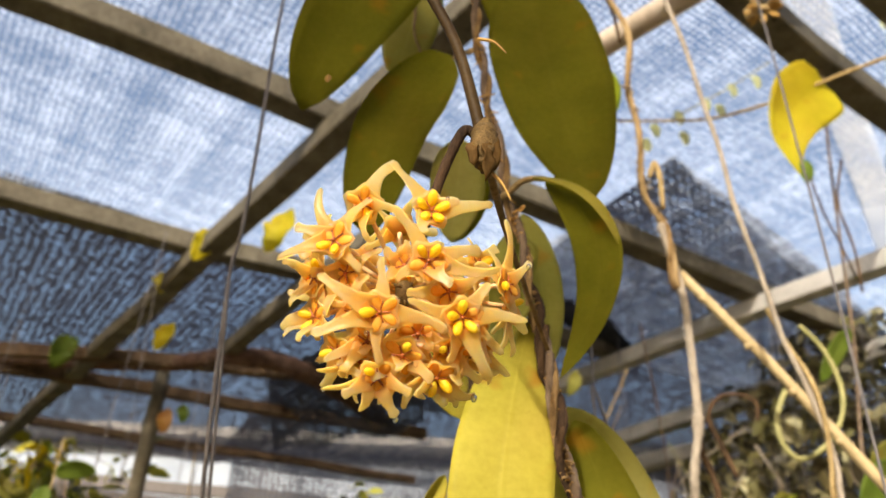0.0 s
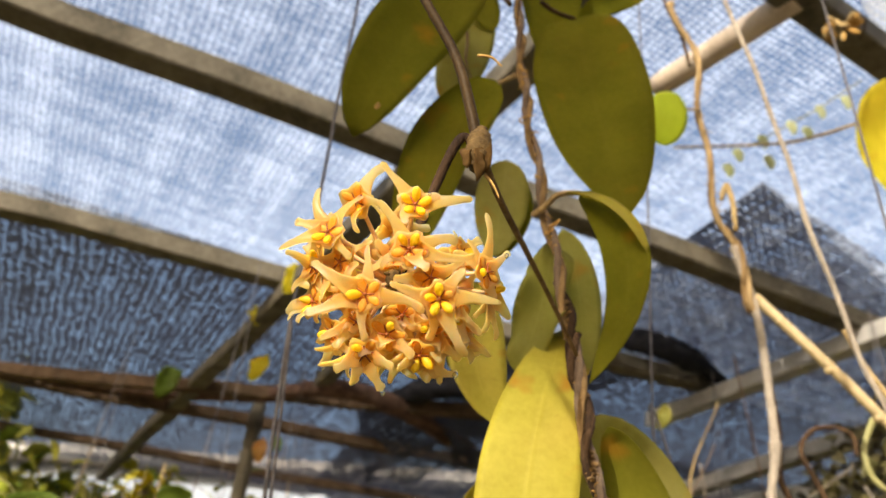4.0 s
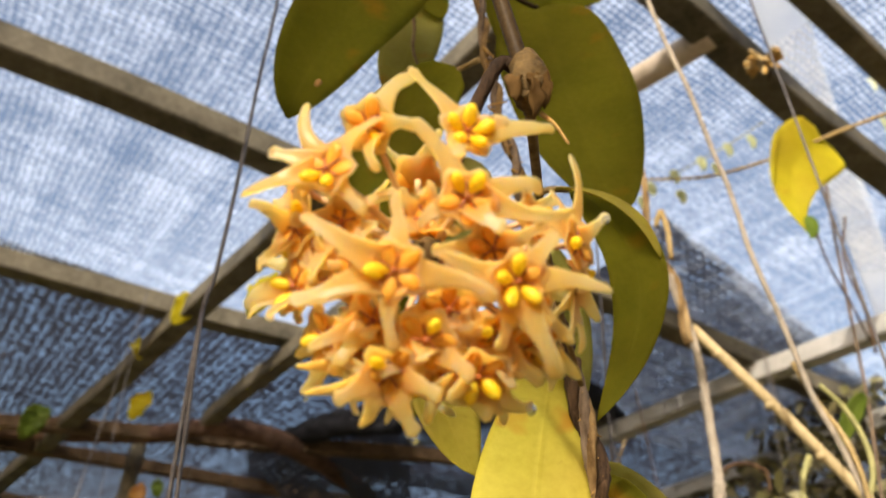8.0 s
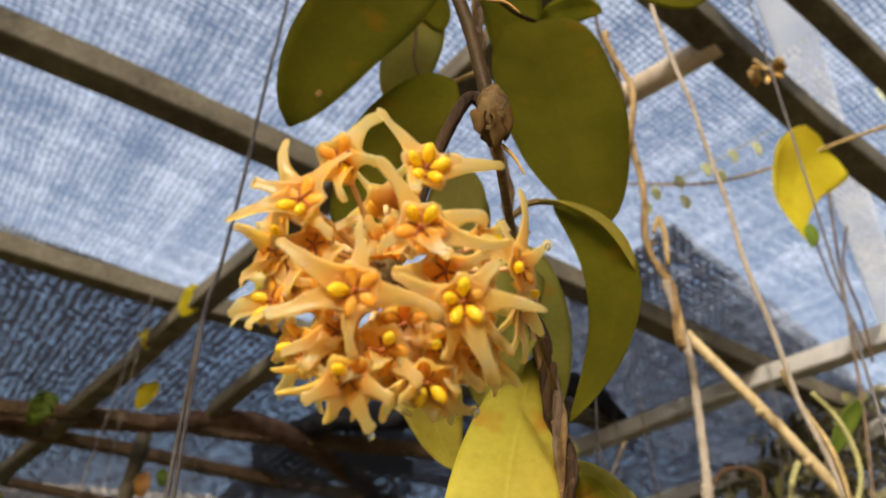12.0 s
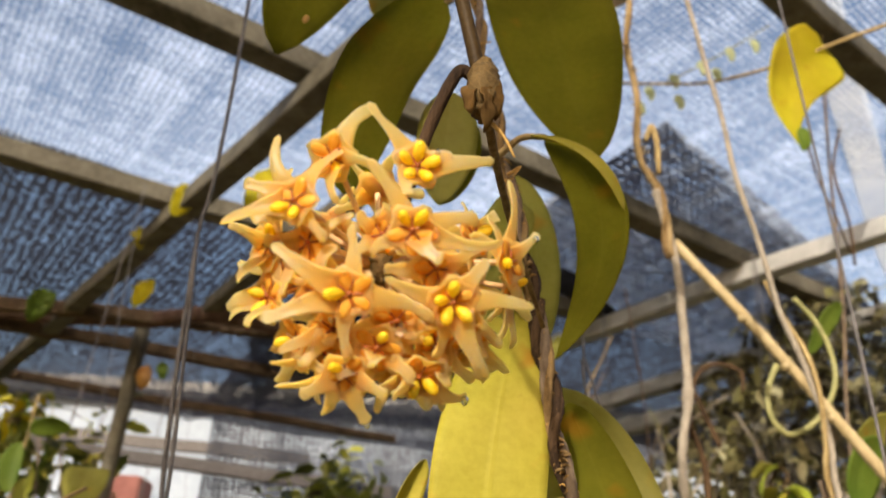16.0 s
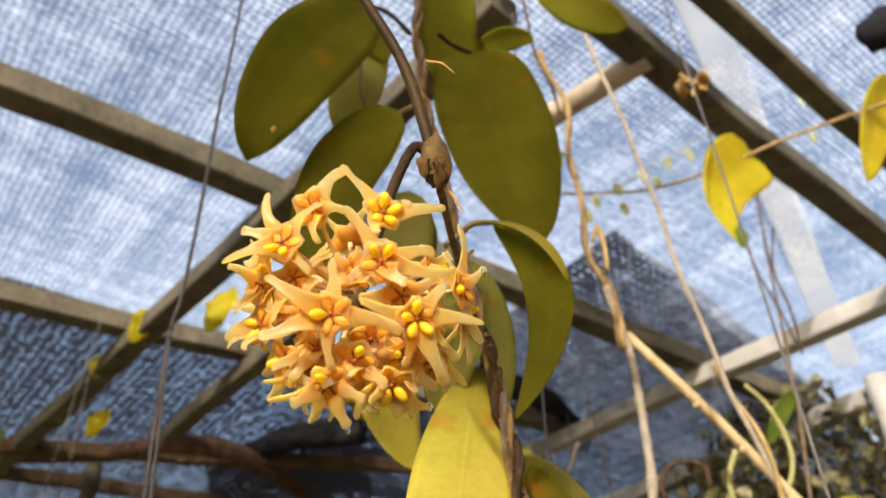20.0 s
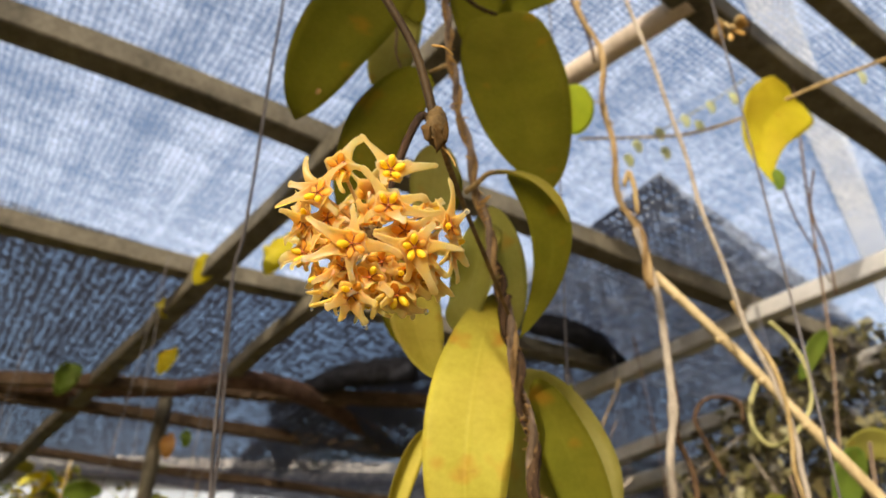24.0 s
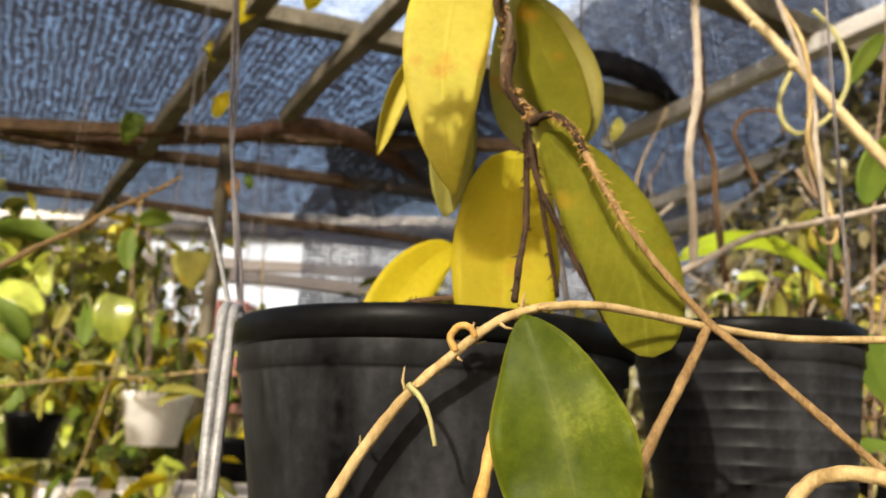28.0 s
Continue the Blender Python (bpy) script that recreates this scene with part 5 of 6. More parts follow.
V1 = [(0.1782, 0.5120, 2.2408), (0.1975, 0.5160, 2.1706), (0.1988, 0.5200, 2.0928), (0.2022, 0.5270, 2.0316), (0.2095, 0.5400, 1.9925), (0.2234, 0.5480, 1.9615), (0.2295, 0.5490, 1.9083), (0.2326, 0.5500, 1.8969)]
dry = climber("dry_vine", "brown dry twining vine hanging from the roof bars")
twisted("stem", V1, 0.0029, 0.0026, 0.12, BARK_STRAW, dry, "tan twining stem", 31)
twisted("stem", V1[1:], 0.0024, 0.0034, 0.10, BARK_BROWN, dry, "brown twining stem", 32, 2.6)
twisted("stem", [(0.2234, 0.5480, 1.9615), (0.2303, 0.5490, 1.9145), (0.2350, 0.5490, 1.8670), (0.2369, 0.5490, 1.8227), (0.2325, 0.5490, 1.7711), (0.2344, 0.5490, 1.7813), (0.2267, 0.5490, 1.7298), (0.2254, 0.5490, 1.6808), (0.2244, 0.5490, 1.6248)], 0.0036, 0.0014, 0.13, BARK_ASH, dry, "grey dry stem", 33, 1.0)
tube("side_shoot", [(0.10, 0.55, 2.49), (0.1599, 0.5300, 2.4304), (0.1714, 0.5300, 2.3401), (0.1754, 0.5280, 2.2660), (0.1892, 0.5260, 2.2083), (0.1937, 0.5240, 2.1628)], 0.0018, BARK, dry, "thin dark shoot")
tube("side_shoot", [(0.2453, 0.5800, 1.8659), (0.2476, 0.5800, 1.7985), (0.2426, 0.5750, 1.7638), (0.2532, 0.5800, 1.7343), (0.2538, 0.5800, 1.6829), (0.2590, 0.5800, 1.6239)], 0.0026, BARK, dry, "dark knotted shoot", rough=0.2)
tube("side_shoot", [(0.2136, 0.5400, 2.0065), (0.2179, 0.5350, 2.0205), (0.2217, 0.5350, 2.0030), (0.2229, 0.5400, 1.9727)], 0.0024, BARK_TAN, dry, "broken stub", rough=0.2)
v, f = blob_data(Vector((0.1782, 0.5120, 2.2408)), Vector((0, 0, 1)), Vector((0, -1, 0)), 0.005, 0.005, 0.005)
mesh_ob("knot", v, f, BARK_TAN, dry, "cut round knot")
leaf(dry, LEAF_FRESH, (0.1531, 0.4600, 2.0652), (0.1565, 0.4600, 2.0353), (0.1433, 0.4600, 2.0076), 0.0336, (0.3, -0.8, -0.4), "small fresh green leaf", a=0.35, b=0.4)
tube("side_shoot", [(0.1965, 0.5180, 2.0971), (0.1792, 0.4900, 2.0722), (0.1626, 0.4650, 2.0521)], 0.0012, BARK_STRAW, dry, "thin leaf stalk")
hairs("root_fuzz", V1, 70, 0.007, BARK_TAN, dry, 34, 0.0005)

cane = climber("dry_cane", "straight straw coloured dry cane leaning between the vines", "cane")
CANE_A = Vector((0.2350, 0.5520, 1.9127))
CANE_B = CANE_A + (Vector((0.3884, 0.5450, 1.7072)) - CANE_A) * 1.12
tube("cane_stem", [CANE_A, CANE_A.lerp(CANE_B, 0.33) + Vector((0.002, 0, 0.002)), CANE_A.lerp(CANE_B, 0.66) + Vector((0.001, 0, 0.001)), CANE_B], (0.0046, 0.0044, 0.0050), CANE, cane, rough=0.03, sides=12)
for k in (0.10, 0.29, 0.46, 0.63, 0.80):
    v, f = blob_data(CANE_A.lerp(CANE_B, k), (CANE_B - CANE_A).normalized(), Vector((0, -1, 0)), 0.0040, 0.0053, 0.0053)
    mesh_ob("cane_node", v, f, CANE, cane)

V2 = [(0.19, 0.46, 2.5), (0.2109, 0.4660, 2.2566), (0.2198, 0.4660, 2.1933), (0.2284, 0.4670, 2.1360), (0.2409, 0.4680, 2.0756), (0.2490, 0.4690, 2.0131), (0.2566, 0.4690, 1.9429), (0.2653, 0.4690, 1.8908), (0.2706, 0.4680, 1.8423), (0.2759, 0.4670, 1.8120), (0.2852, 0.4660, 1.7834), (0.2915, 0.4660, 1.7522), (0.2934, 0.4660, 1.7227), (0.2922, 0.4660, 1.7017), (0.2982, 0.4660, 1.6353), (0.2872, 0.4660, 1.6412)]
thin = climber("dry_vine", "thin pale dry vine with two strands")
twisted("stem", V2[:-1], 0.0020, 0.0010, 0.14, BARK_ASH, thin, "pale grey strand", 36)
twisted("stem", V2[8:], 0.0018, 0.0034, 0.16, BARK_TAN, thin, "tan strand", 37, 2.0)
tube("side_shoot", [(0.2913, 0.4800, 1.7054), (0.2950, 0.4800, 1.6750), (0.3026, 0.4800, 1.6455), (0.3013, 0.4800, 1.6044)], 0.0020, BARK_GREY, thin, "grey dry shoot", rough=0.15)
tube("side_shoot", [(0.2841, 0.4800, 1.6878), (0.2927, 0.4800, 1.6707), (0.3179, 0.4900, 1.6402), (0.3131, 0.4900, 1.5825)], 0.0018, BARK_GREY, thin, "grey dry shoot", rough=0.15)

loop = climber("tendril", "yellowish looping vine tendril", "tendril")
tube("stem", [(0.3321, 0.6000, 1.8260), (0.3213, 0.6000, 1.8024), (0.3213, 0.6000, 1.7797), (0.3354, 0.6000, 1.7661), (0.3608, 0.6000, 1.7808), (0.3796, 0.6000, 1.8098), (0.3823, 0.6000, 1.8392), (0.3729, 0.6000, 1.8692), (0.3565, 0.6000, 1.8906)], (0.0026, 0.0022), GREEN_TENDRIL, loop, rough=0.06)
curl = climber("tendril", "brown curled dry tendril", "tendril")
tube("stem", [(0.4150, 0.9500, 1.8370), (0.3976, 0.9500, 1.8817), (0.3873, 0.9500, 1.9153), (0.4034, 0.9500, 1.9417), (0.4307, 0.9500, 1.9486), (0.4537, 0.9500, 1.9388), (0.4532, 0.9500, 1.9129)], (0.0034, 0.0024), BARK, curl, rough=0.06)

twig = climber("dry_twig", "orange brown broken twig with thorns", "twig")
TW = [(-0.1660, 0.4600, 1.6685), (-0.1917, 0.4600, 1.6529), (-0.2174, 0.4600, 1.6409), (-0.2430, 0.4600, 1.6242), (-0.2687, 0.4600, 1.6122), (-0.2944, 0.4600, 1.5966), (-0.3586, 0.4600, 1.5606), (-0.56, 0.52, 1.62), (-0.66, 0.58, 2.0), (-0.85, 0.668, 2.49)]
tube("stem", TW, (0.0012, 0.0024, 0.0026), BARK_STRAW, twig, rough=0.14)
hairs("thorn_fuzz", TW[:4], 26, 0.008, ROOT_ORANGE, twig, 41, 0.0005)
twig = climber("dry_twig", "grey brown twig lying across the pots", "twig")
tube("stem", [(0.1509, 0.3600, 1.5694), (0.1655, 0.3700, 1.5799), (0.1931, 0.3900, 1.5968), (0.2298, 0.4200, 1.6195), (0.2808, 0.4500, 1.6385), (0.3484, 0.4800, 1.6610)], (0.0020, 0.0024), BARK_ASH, twig, rough=0.1, sides=10)

# yellow heart leaves on a bare creeping twig
creeper = climber("creeper", "bare twig with bright yellow heart shaped leaves")
CR = [(0.2610, 0.9500, 2.4142), (0.3674, 0.9000, 2.3790), (0.4189, 0.8400, 2.3390), (0.4727, 0.7600, 2.3062), (0.5195, 0.7300, 2.3136), (0.5702, 0.7100, 2.3284), (0.6519, 0.7000, 2.3616), (0.7372, 0.6600, 2.3719)]
tube("stem", CR, (0.0020, 0.0024, 0.0030), BARK_TAN, creeper, rough=0.12)
leaf(creeper, LEAF_BRIGHT, (0.5265, 0.7350, 2.3185), (0.4674, 0.7300, 2.2433), (0.4622, 0.7250, 2.1511), 0.0960, (0.0, -0.95, -0.3), "bright yellow heart leaf", [(0.5375, 0.7330, 2.3246)], fold=0.16, wave=0.09, a=0.24, b=1.10, rows=24, cols=12)
leaf(creeper, LEAF_GREEN, (0.4663, 0.7220, 2.1767), (0.4673, 0.7220, 2.1600), (0.4621, 0.7220, 2.1417), 0.0191, (0.1, -0.8, -0.5), "small green leaf")
leaf(creeper, LEAF_BRIGHT, (0.7592, 0.7000, 2.4404), (0.7026, 0.7000, 2.3597), (0.6512, 0.7000, 2.2430), 0.0710, (0.2, -0.8, -0.5), "bright yellow leaf", fold=0.2, a=0.35, b=0.6)
leaf(creeper, LEAF_PALE, (0.3384, 0.9000, 2.3696), (0.3448, 0.9000, 2.3603), (0.3449, 0.9000, 2.3437), 0.017, (0.2, -0.8, -0.3), rows=8, cols=4)
leaf(creeper, LEAF_PALE, (0.3790, 0.9000, 2.3976), (0.3853, 0.9000, 2.3880), (0.3850, 0.9000, 2.3711), 0.017, (0.2, -0.8, -0.3), rows=8, cols=4)
leaf(creeper, LEAF_PALE, (0.4254, 0.9000, 2.4277), (0.4316, 0.9000, 2.4178), (0.4310, 0.9000, 2.4004), 0.017, (0.2, -0.8, -0.3), rows=8, cols=4)
leaf(creeper, LEAF_PALE, (0.4734, 0.9000, 2.4610), (0.4795, 0.9000, 2.4509), (0.4785, 0.9000, 2.4331), 0.017, (0.2, -0.8, -0.3), rows=8, cols=4)
leaf(creeper, LEAF_PALE, (0.5155, 0.9000, 2.4819), (0.5214, 0.9000, 2.4716), (0.5202, 0.9000, 2.4535), 0.017, (0.2, -0.8, -0.3), rows=8, cols=4)
leaf(creeper, LEAF_PALE, (0.3832, 0.9000, 2.3567), (0.3894, 0.9000, 2.3474), (0.3892, 0.9000, 2.3310), 0.017, (0.2, -0.8, -0.3), rows=8, cols=4)
leaf(creeper, LEAF_PALE, (0.3215, 0.9000, 2.3395), (0.3279, 0.9000, 2.3303), (0.3280, 0.9000, 2.3141), 0.017, (0.2, -0.8, -0.3), rows=8, cols=4)
leaf(creeper, LEAF_PALE, (0.4474, 0.9000, 2.4158), (0.4535, 0.9000, 2.4061), (0.4528, 0.9000, 2.3889), 0.017, (0.2, -0.8, -0.3), rows=8, cols=4)
leaf(creeper, LEAF_PALE, (0.7513, 0.9000, 2.5389), (0.7564, 0.9000, 2.5281), (0.7534, 0.9000, 2.5092), 0.017, (0.2, -0.8, -0.3), rows=8, cols=4)
leaf(creeper, LEAF_PALE, (0.7580, 0.9000, 2.6356), (0.7632, 0.9000, 2.6241), (0.7600, 0.9000, 2.6037), 0.017, (0.2, -0.8, -0.3), rows=8, cols=4)
tube("side_shoot", [(0.3674, 0.9000, 2.3790), (0.4189, 0.9000, 2.4149), (0.4831, 0.9000, 2.4613), (0.5509, 0.9000, 2.5163)], 0.0012, GREEN_TENDRIL, creeper, "thin pale shoot")
tube("side_shoot", [(0.4691, 0.7200, 2.1476), (0.4867, 0.7400, 2.1088), (0.5100, 0.7600, 2.0791), (0.5312, 0.7800, 2.0409)], 0.0013, BARK, creeper, "thin dark hanging shoot")
tube("side_shoot", [(0.5517, 0.7800, 2.2243), (0.5321, 0.7800, 2.1558), (0.5378, 0.7800, 2.0836), (0.5344, 0.7800, 2.0245)], 0.0016, BARK, creeper, "thin dark hanging shoot")

dead = thing("withered_flower", "dry brown withered flower head", "flower", at=(0, 0, 0))
D0 = Vector((0.3685, 0.5600, 2.2582))
rng = random.Random(77)
for i in range(26):
    d = Vector((rng.gauss(0, 1), rng.gauss(0, 1), rng.gauss(0, 1))).normalized()
    v, f = blob_data(D0 + d * 0.014, d, d.orthogonal().normalized(), 0.007, 0.0032, 0.0028)
    mesh_ob("dry_floret", v, f, ROOT_ORANGE if i % 2 else BARK_TAN, dead)
tube("stalk", [D0, Vector((0.4501, 0.6593, 2.3876)), Vector((0.4916, 0.7585, 2.4570))], 0.0014, BARK, dead)

# small yellow leaves caught on the roof bars
def stray(place, size, material, label, seed):
    r = random.Random(seed)
    p = Vector(place)
    d = Vector((r.uniform(-0.5, 0.5), 0, -1)).normalized()
    root = thing("fallen_leaf", label, "leaf", "leaves caught on the roof", at=p)
    leaf(root, material, -d * size / 2, Vector((0.01, -0.012, 0)), d * size / 2, size * 0.66, (r.uniform(-0.4, 0.4), -0.9, -0.3), fold=0.2, wave=0.2, a=0.35, b=0.6)
    return root


stray((-0.5434, 1.5000, 2.4488), 0.085, LEAF_BRIGHT, "small yellow leaf caught at the bar crossing", 1)
stray((-0.7050, 1.7000, 2.4419), 0.055, LEAF_BRIGHT, "small yellow leaf caught on a roof bar", 2)
stray((-0.7043, 1.8000, 2.3395), 0.075, LEAF_BRIGHT, "small yellow leaf hanging under a roof bar", 3)
stray((-0.3667, 1.4500, 2.4644), 0.110, LEAF_BRIGHT, "small yellow leaf hanging in the shade cloth", 4)
stray((-0.7996, 2.2000, 2.2330), 0.07, LEAF_BROWN, "orange dry leaf hanging under the roof", 5)
stray((-0.7490, 2.2000, 2.2569), 0.05, LEAF_GREEN, "small green leaf hanging under the roof", 6)
stray((0.3153, 1.6000, 2.1901), 0.05, LEAF_LIME, "small lime leaf hanging by the roof bar", 7)
stray((-1.1635, 2.2000, 2.4386), 0.11, LEAF_GREEN, "green leaf hanging under the roof", 8)

# ---- foliage behind ----
LEAF_SHAPES = []
for k in range(5):
    r = random.Random(900 + k)
    v, f, uv = leaf_data((0, 0, 0), (0.5, r.uniform(-0.05, 0.05), r.uniform(0.02, 0.16)), (1, 0, r.uniform(-0.25, 0.05)), r.uniform(0.34, 0.52), (0, 0, 1), fold=r.uniform(0.1, 0.35), curl=r.uniform(-0.1, 0.2), wave=0.12, a=r.uniform(0.35, 0.6), b=r.uniform(0.45, 0.7), thick=0.012, seed=k, rows=10, cols=6)
    me = mesh_ob("leaf_shape", v, f, LEAF_FAR, None, "", uv)
    LEAF_SHAPES.append(me.data)
    bpy.data.objects.remove(me)


def shape_in(material):
    out = []
    for me in LEAF_SHAPES:
        c = me.copy()
        c.materials[0] = material
        out.append(c)
    return out


SHAPES = {m.name: shape_in(m) for m in (LEAF_FAR, LEAF_GREEN, LEAF_LIME, LEAF_BRIGHT, LEAF_YELLOW)}


def far_plant(name, label, at, stems, leaves, spread, rise, size, seed, mix, group="plants behind the vine", drop=0.25):
    """A loose potted climber: thin arching stems with single leaves."""
    r = random.Random(seed)
    root = thing(name, label, "plant", group, at=at)
    lines = []
    for _ in range(stems):
        an = r.uniform(0, math.tau)
        d = Vector((math.cos(an), math.sin(an), 0))
        reach = r.uniform(0.3, 1.0) * spread
        top = r.uniform(0.2, 1.0) * rise
        line = [Vector((r.uniform(-0.02, 0.02), r.uniform(-0.02, 0.02), 0)), d * reach * 0.35 + Vector((0, 0, top * 0.8)), d * reach * 0.8 + Vector((0, 0, top)), d * reach * 1.1 + Vector((0, 0, top - drop * r.uniform(0, 1)))]
        tube("stem", line, (0.0028, 0.0016), r.choice((BARK_GREY, STEM_GREEN, GREEN_TENDRIL)), root, per=5, sides=5, rough=0.05)
        lines.append(glide(line, 8))
    for _ in range(leaves):
        ln = r.choice(lines)
        p = ln[r.randrange(4, len(ln))]
        s = size * r.uniform(0.45, 1.55)
        ob = new("leaf", r.choice(SHAPES[r.choice(mix).name]))
        yaw, pitch_, ro = r.uniform(0, 360), r.uniform(-10, 75), r.uniform(-50, 50)
        ob.matrix_local = pose(p.x, p.y, p.z, ro, pitch_, yaw) @ Matrix.Diagonal((s, s, s, 1))
        ob.parent = root
    return root


WARM = (LEAF_FAR, LEAF_LIME, LEAF_BRIGHT, LEAF_FAR, LEAF_GREEN, LEAF_BRIGHT, LEAF_GREEN)
COOL = (LEAF_FAR, LEAF_GREEN, LEAF_FAR, LEAF_LIME)
PALE = (LEAF_FAR, LEAF_FAR, LEAF_LIME, LEAF_GREEN, LEAF_YELLOW)
PLANT = "leafy climber with yellow green leaves on thin stems"


def small_pot(x, y, z, r, h, material, label):
    prof = [(0.72, 0), (0.95, 0.8), (1.0, 0.82), (1.02, 0.98), (0.98, 1.0), (0.93, 0.98), (0.9, 0.82)]
    n = 28
    verts = [(r * a * math.cos(j / n * math.tau), r * a * math.sin(j / n * math.tau), h * b) for a, b in prof for j in range(n)]
    faces = [(i * n + j, i * n + (j + 1) % n, (i + 1) * n + (j + 1) % n, (i + 1) * n + j) for i in range(len(prof) - 1) for j in range(n)]
    faces.append(tuple(range(n))[::-1])
    root = thing("plant_pot", label, "plant pot", "far pots", at=(x, y, z))
    mesh_ob("pot_body", verts, faces, material, root)
    mesh_ob("soil", [(r * 0.9 * math.cos(j / n * math.tau), r * 0.9 * math.sin(j / n * math.tau), h * 0.84) for j in range(n)], [tuple(range(n))], SOIL, root)
    for k in range(3):
        an = k * math.tau / 3 + 0.4
        tube("hanger_wire", [(r * math.cos(an), r * math.sin(an), h * 0.95), (r * 0.4 * math.cos(an), r * 0.4 * math.sin(an), h + (2.45 - z - h) * 0.5), (0, 0, 2.47 - z)], 0.0008, WIRE, root, per=3, sides=5)
    return root


FAR_POTS = ((-0.621, 1.47, 1.450, 0.068, 0.105, POT_WHITE, "white plastic hanging pot with a small climber"),
            (-1.08, 1.80, 1.40, 0.065, 0.11, POT_BLACK, "black plastic hanging pot among the climbers"),
            (-0.62, 1.95, 1.36, 0.07, 0.11, POT_BLACK, "black plastic hanging pot among the climbers"),
            (-1.38, 1.60, 1.36, 0.07, 0.11, POT_BLACK, "black plastic hanging pot among the climbers"),
            (0.78, 1.55, 1.36, 0.07, 0.11, POT_BLACK, "black plastic hanging pot among the climbers"),
            (1.10, 1.75, 1.38, 0.07, 0.11, POT_BLACK, "black plastic hanging pot among the climbers"),
            (0.52, 1.95, 1.34, 0.07, 0.11, POT_BLACK, "black plastic hanging pot among the climbers"))
small_pot(-0.7824, 2.6000, 1.7224, 0.078, 0.17, POT_WHITE, "white plastic pot hanging in the sun behind the climbers")
for i, row in enumerate(FAR_POTS):
    small_pot(*row)
    far_plant("climber", PLANT, (row[0], row[1], row[2] + row[4] * 0.85), 7, 30 if i else 12, 0.26 if i else 0.2, 0.34 if i else 0.10, 0.08 if row[0] < 0 else 0.055, 60 + i, WARM if row[0] < 0 else PALE)
far_plant("climber", PLANT, (-1.18, 1.45, 1.30), 8, 48, 0.34, 0.40, 0.085, 81, WARM)
far_plant("climber", PLANT, (-1.75, 2.15, 1.35), 9, 60, 0.45, 0.55, 0.10, 82, WARM)
far_plant("climber", PLANT, (-1.25, 2.55, 1.35), 9, 56, 0.45, 0.60, 0.09, 83, COOL)
far_plant("climber", PLANT, (-1.52, 2.38, 1.78), 12, 110, 0.34, 0.42, 0.085, 91, COOL)
far_plant("climber", PLANT, (-1.80, 2.90, 1.95), 12, 110, 0.44, 0.45, 0.11, 92, COOL)
far_plant("climber", "yellow leaved climber hanging among the rusty bars", (-1.2606, 2.4500, 2.1283), 8, 40, 0.22, 0.10, 0.060, 93, (LEAF_BRIGHT, LEAF_BRIGHT, LEAF_FAR, LEAF_GREEN))
far_plant("climber", PLANT, (-0.45, 2.85, 1.25), 8, 30, 0.40, 0.45, 0.10, 84, COOL)
far_plant("climber", PLANT, (0.75, 1.15, 1.25), 8, 46, 0.28, 0.38, 0.055, 85, PALE)
far_plant("climber", PLANT, (1.15, 1.35, 1.32), 9, 60, 0.36, 0.45, 0.06, 86, PALE)
far_plant("climber", PLANT, (0.45, 1.35, 1.22), 8, 44, 0.26, 0.32, 0.05, 87, PALE)
far_plant("climber", PLANT, (1.55, 1.95, 1.40), 9, 60, 0.45, 0.55, 0.07, 88, PALE)
far_plant("climber", PLANT, (0.95, 2.35, 1.35), 9, 60, 0.45, 0.50, 0.07, 89, PALE)

for i, (x, y, z, n, size, kind) in enumerate((
        (-0.95, 1.30, 1.48, 46, 0.08, WARM), (-1.45, 1.75, 1.50, 60, 0.09, WARM), (-1.05, 2.05, 1.45, 60, 0.09, WARM), (-0.70, 1.75, 1.15, 54, 0.09, WARM), (-1.15, 1.55, 1.10, 60, 0.10, WARM),
        (-1.6, 1.5, 1.15, 40, 0.13, WARM), (0.55, 1.20, 1.50, 44, 0.05, PALE), (0.90, 1.05, 1.50, 50, 0.055, PALE), (1.20, 1.50, 1.60, 60, 0.06, PALE), (0.80, 1.75, 1.62, 60, 0.06, PALE),
        (0.45, 1.60, 1.50, 50, 0.05, PALE), (1.50, 1.55, 1.70, 60, 0.06, PALE), (-0.25, 2.3, 1.45, 30, 0.10, COOL), (0.25, 2.2, 1.42, 30, 0.09, COOL))):
    far_plant("climber", PLANT, (x, y, z), 9, n, 0.30, 0.36, size, 120 + i, kind)

# low bench among the pots
bench = thing("bench", "pale painted plant bench with slim legs behind the pots", "bench", at=(-0.83, 1.92, 0.0))
box("bench_top", -0.30, 0.42, -0.12, 0.35, 1.30, 1.335, BENCH_TOP, bench, "pale painted board")
box("bench_front", -0.30, 0.42, -0.135, -0.122, 1.20, 1.298, BENCH_TOP, bench, "pale front board")
for lx in (-0.26, 0.36):
    for ly in (-0.09, 0.30):
        box("leg", lx, lx + 0.035, ly, ly + 0.035, 0.0, 1.299, BAR_PALE, bench)

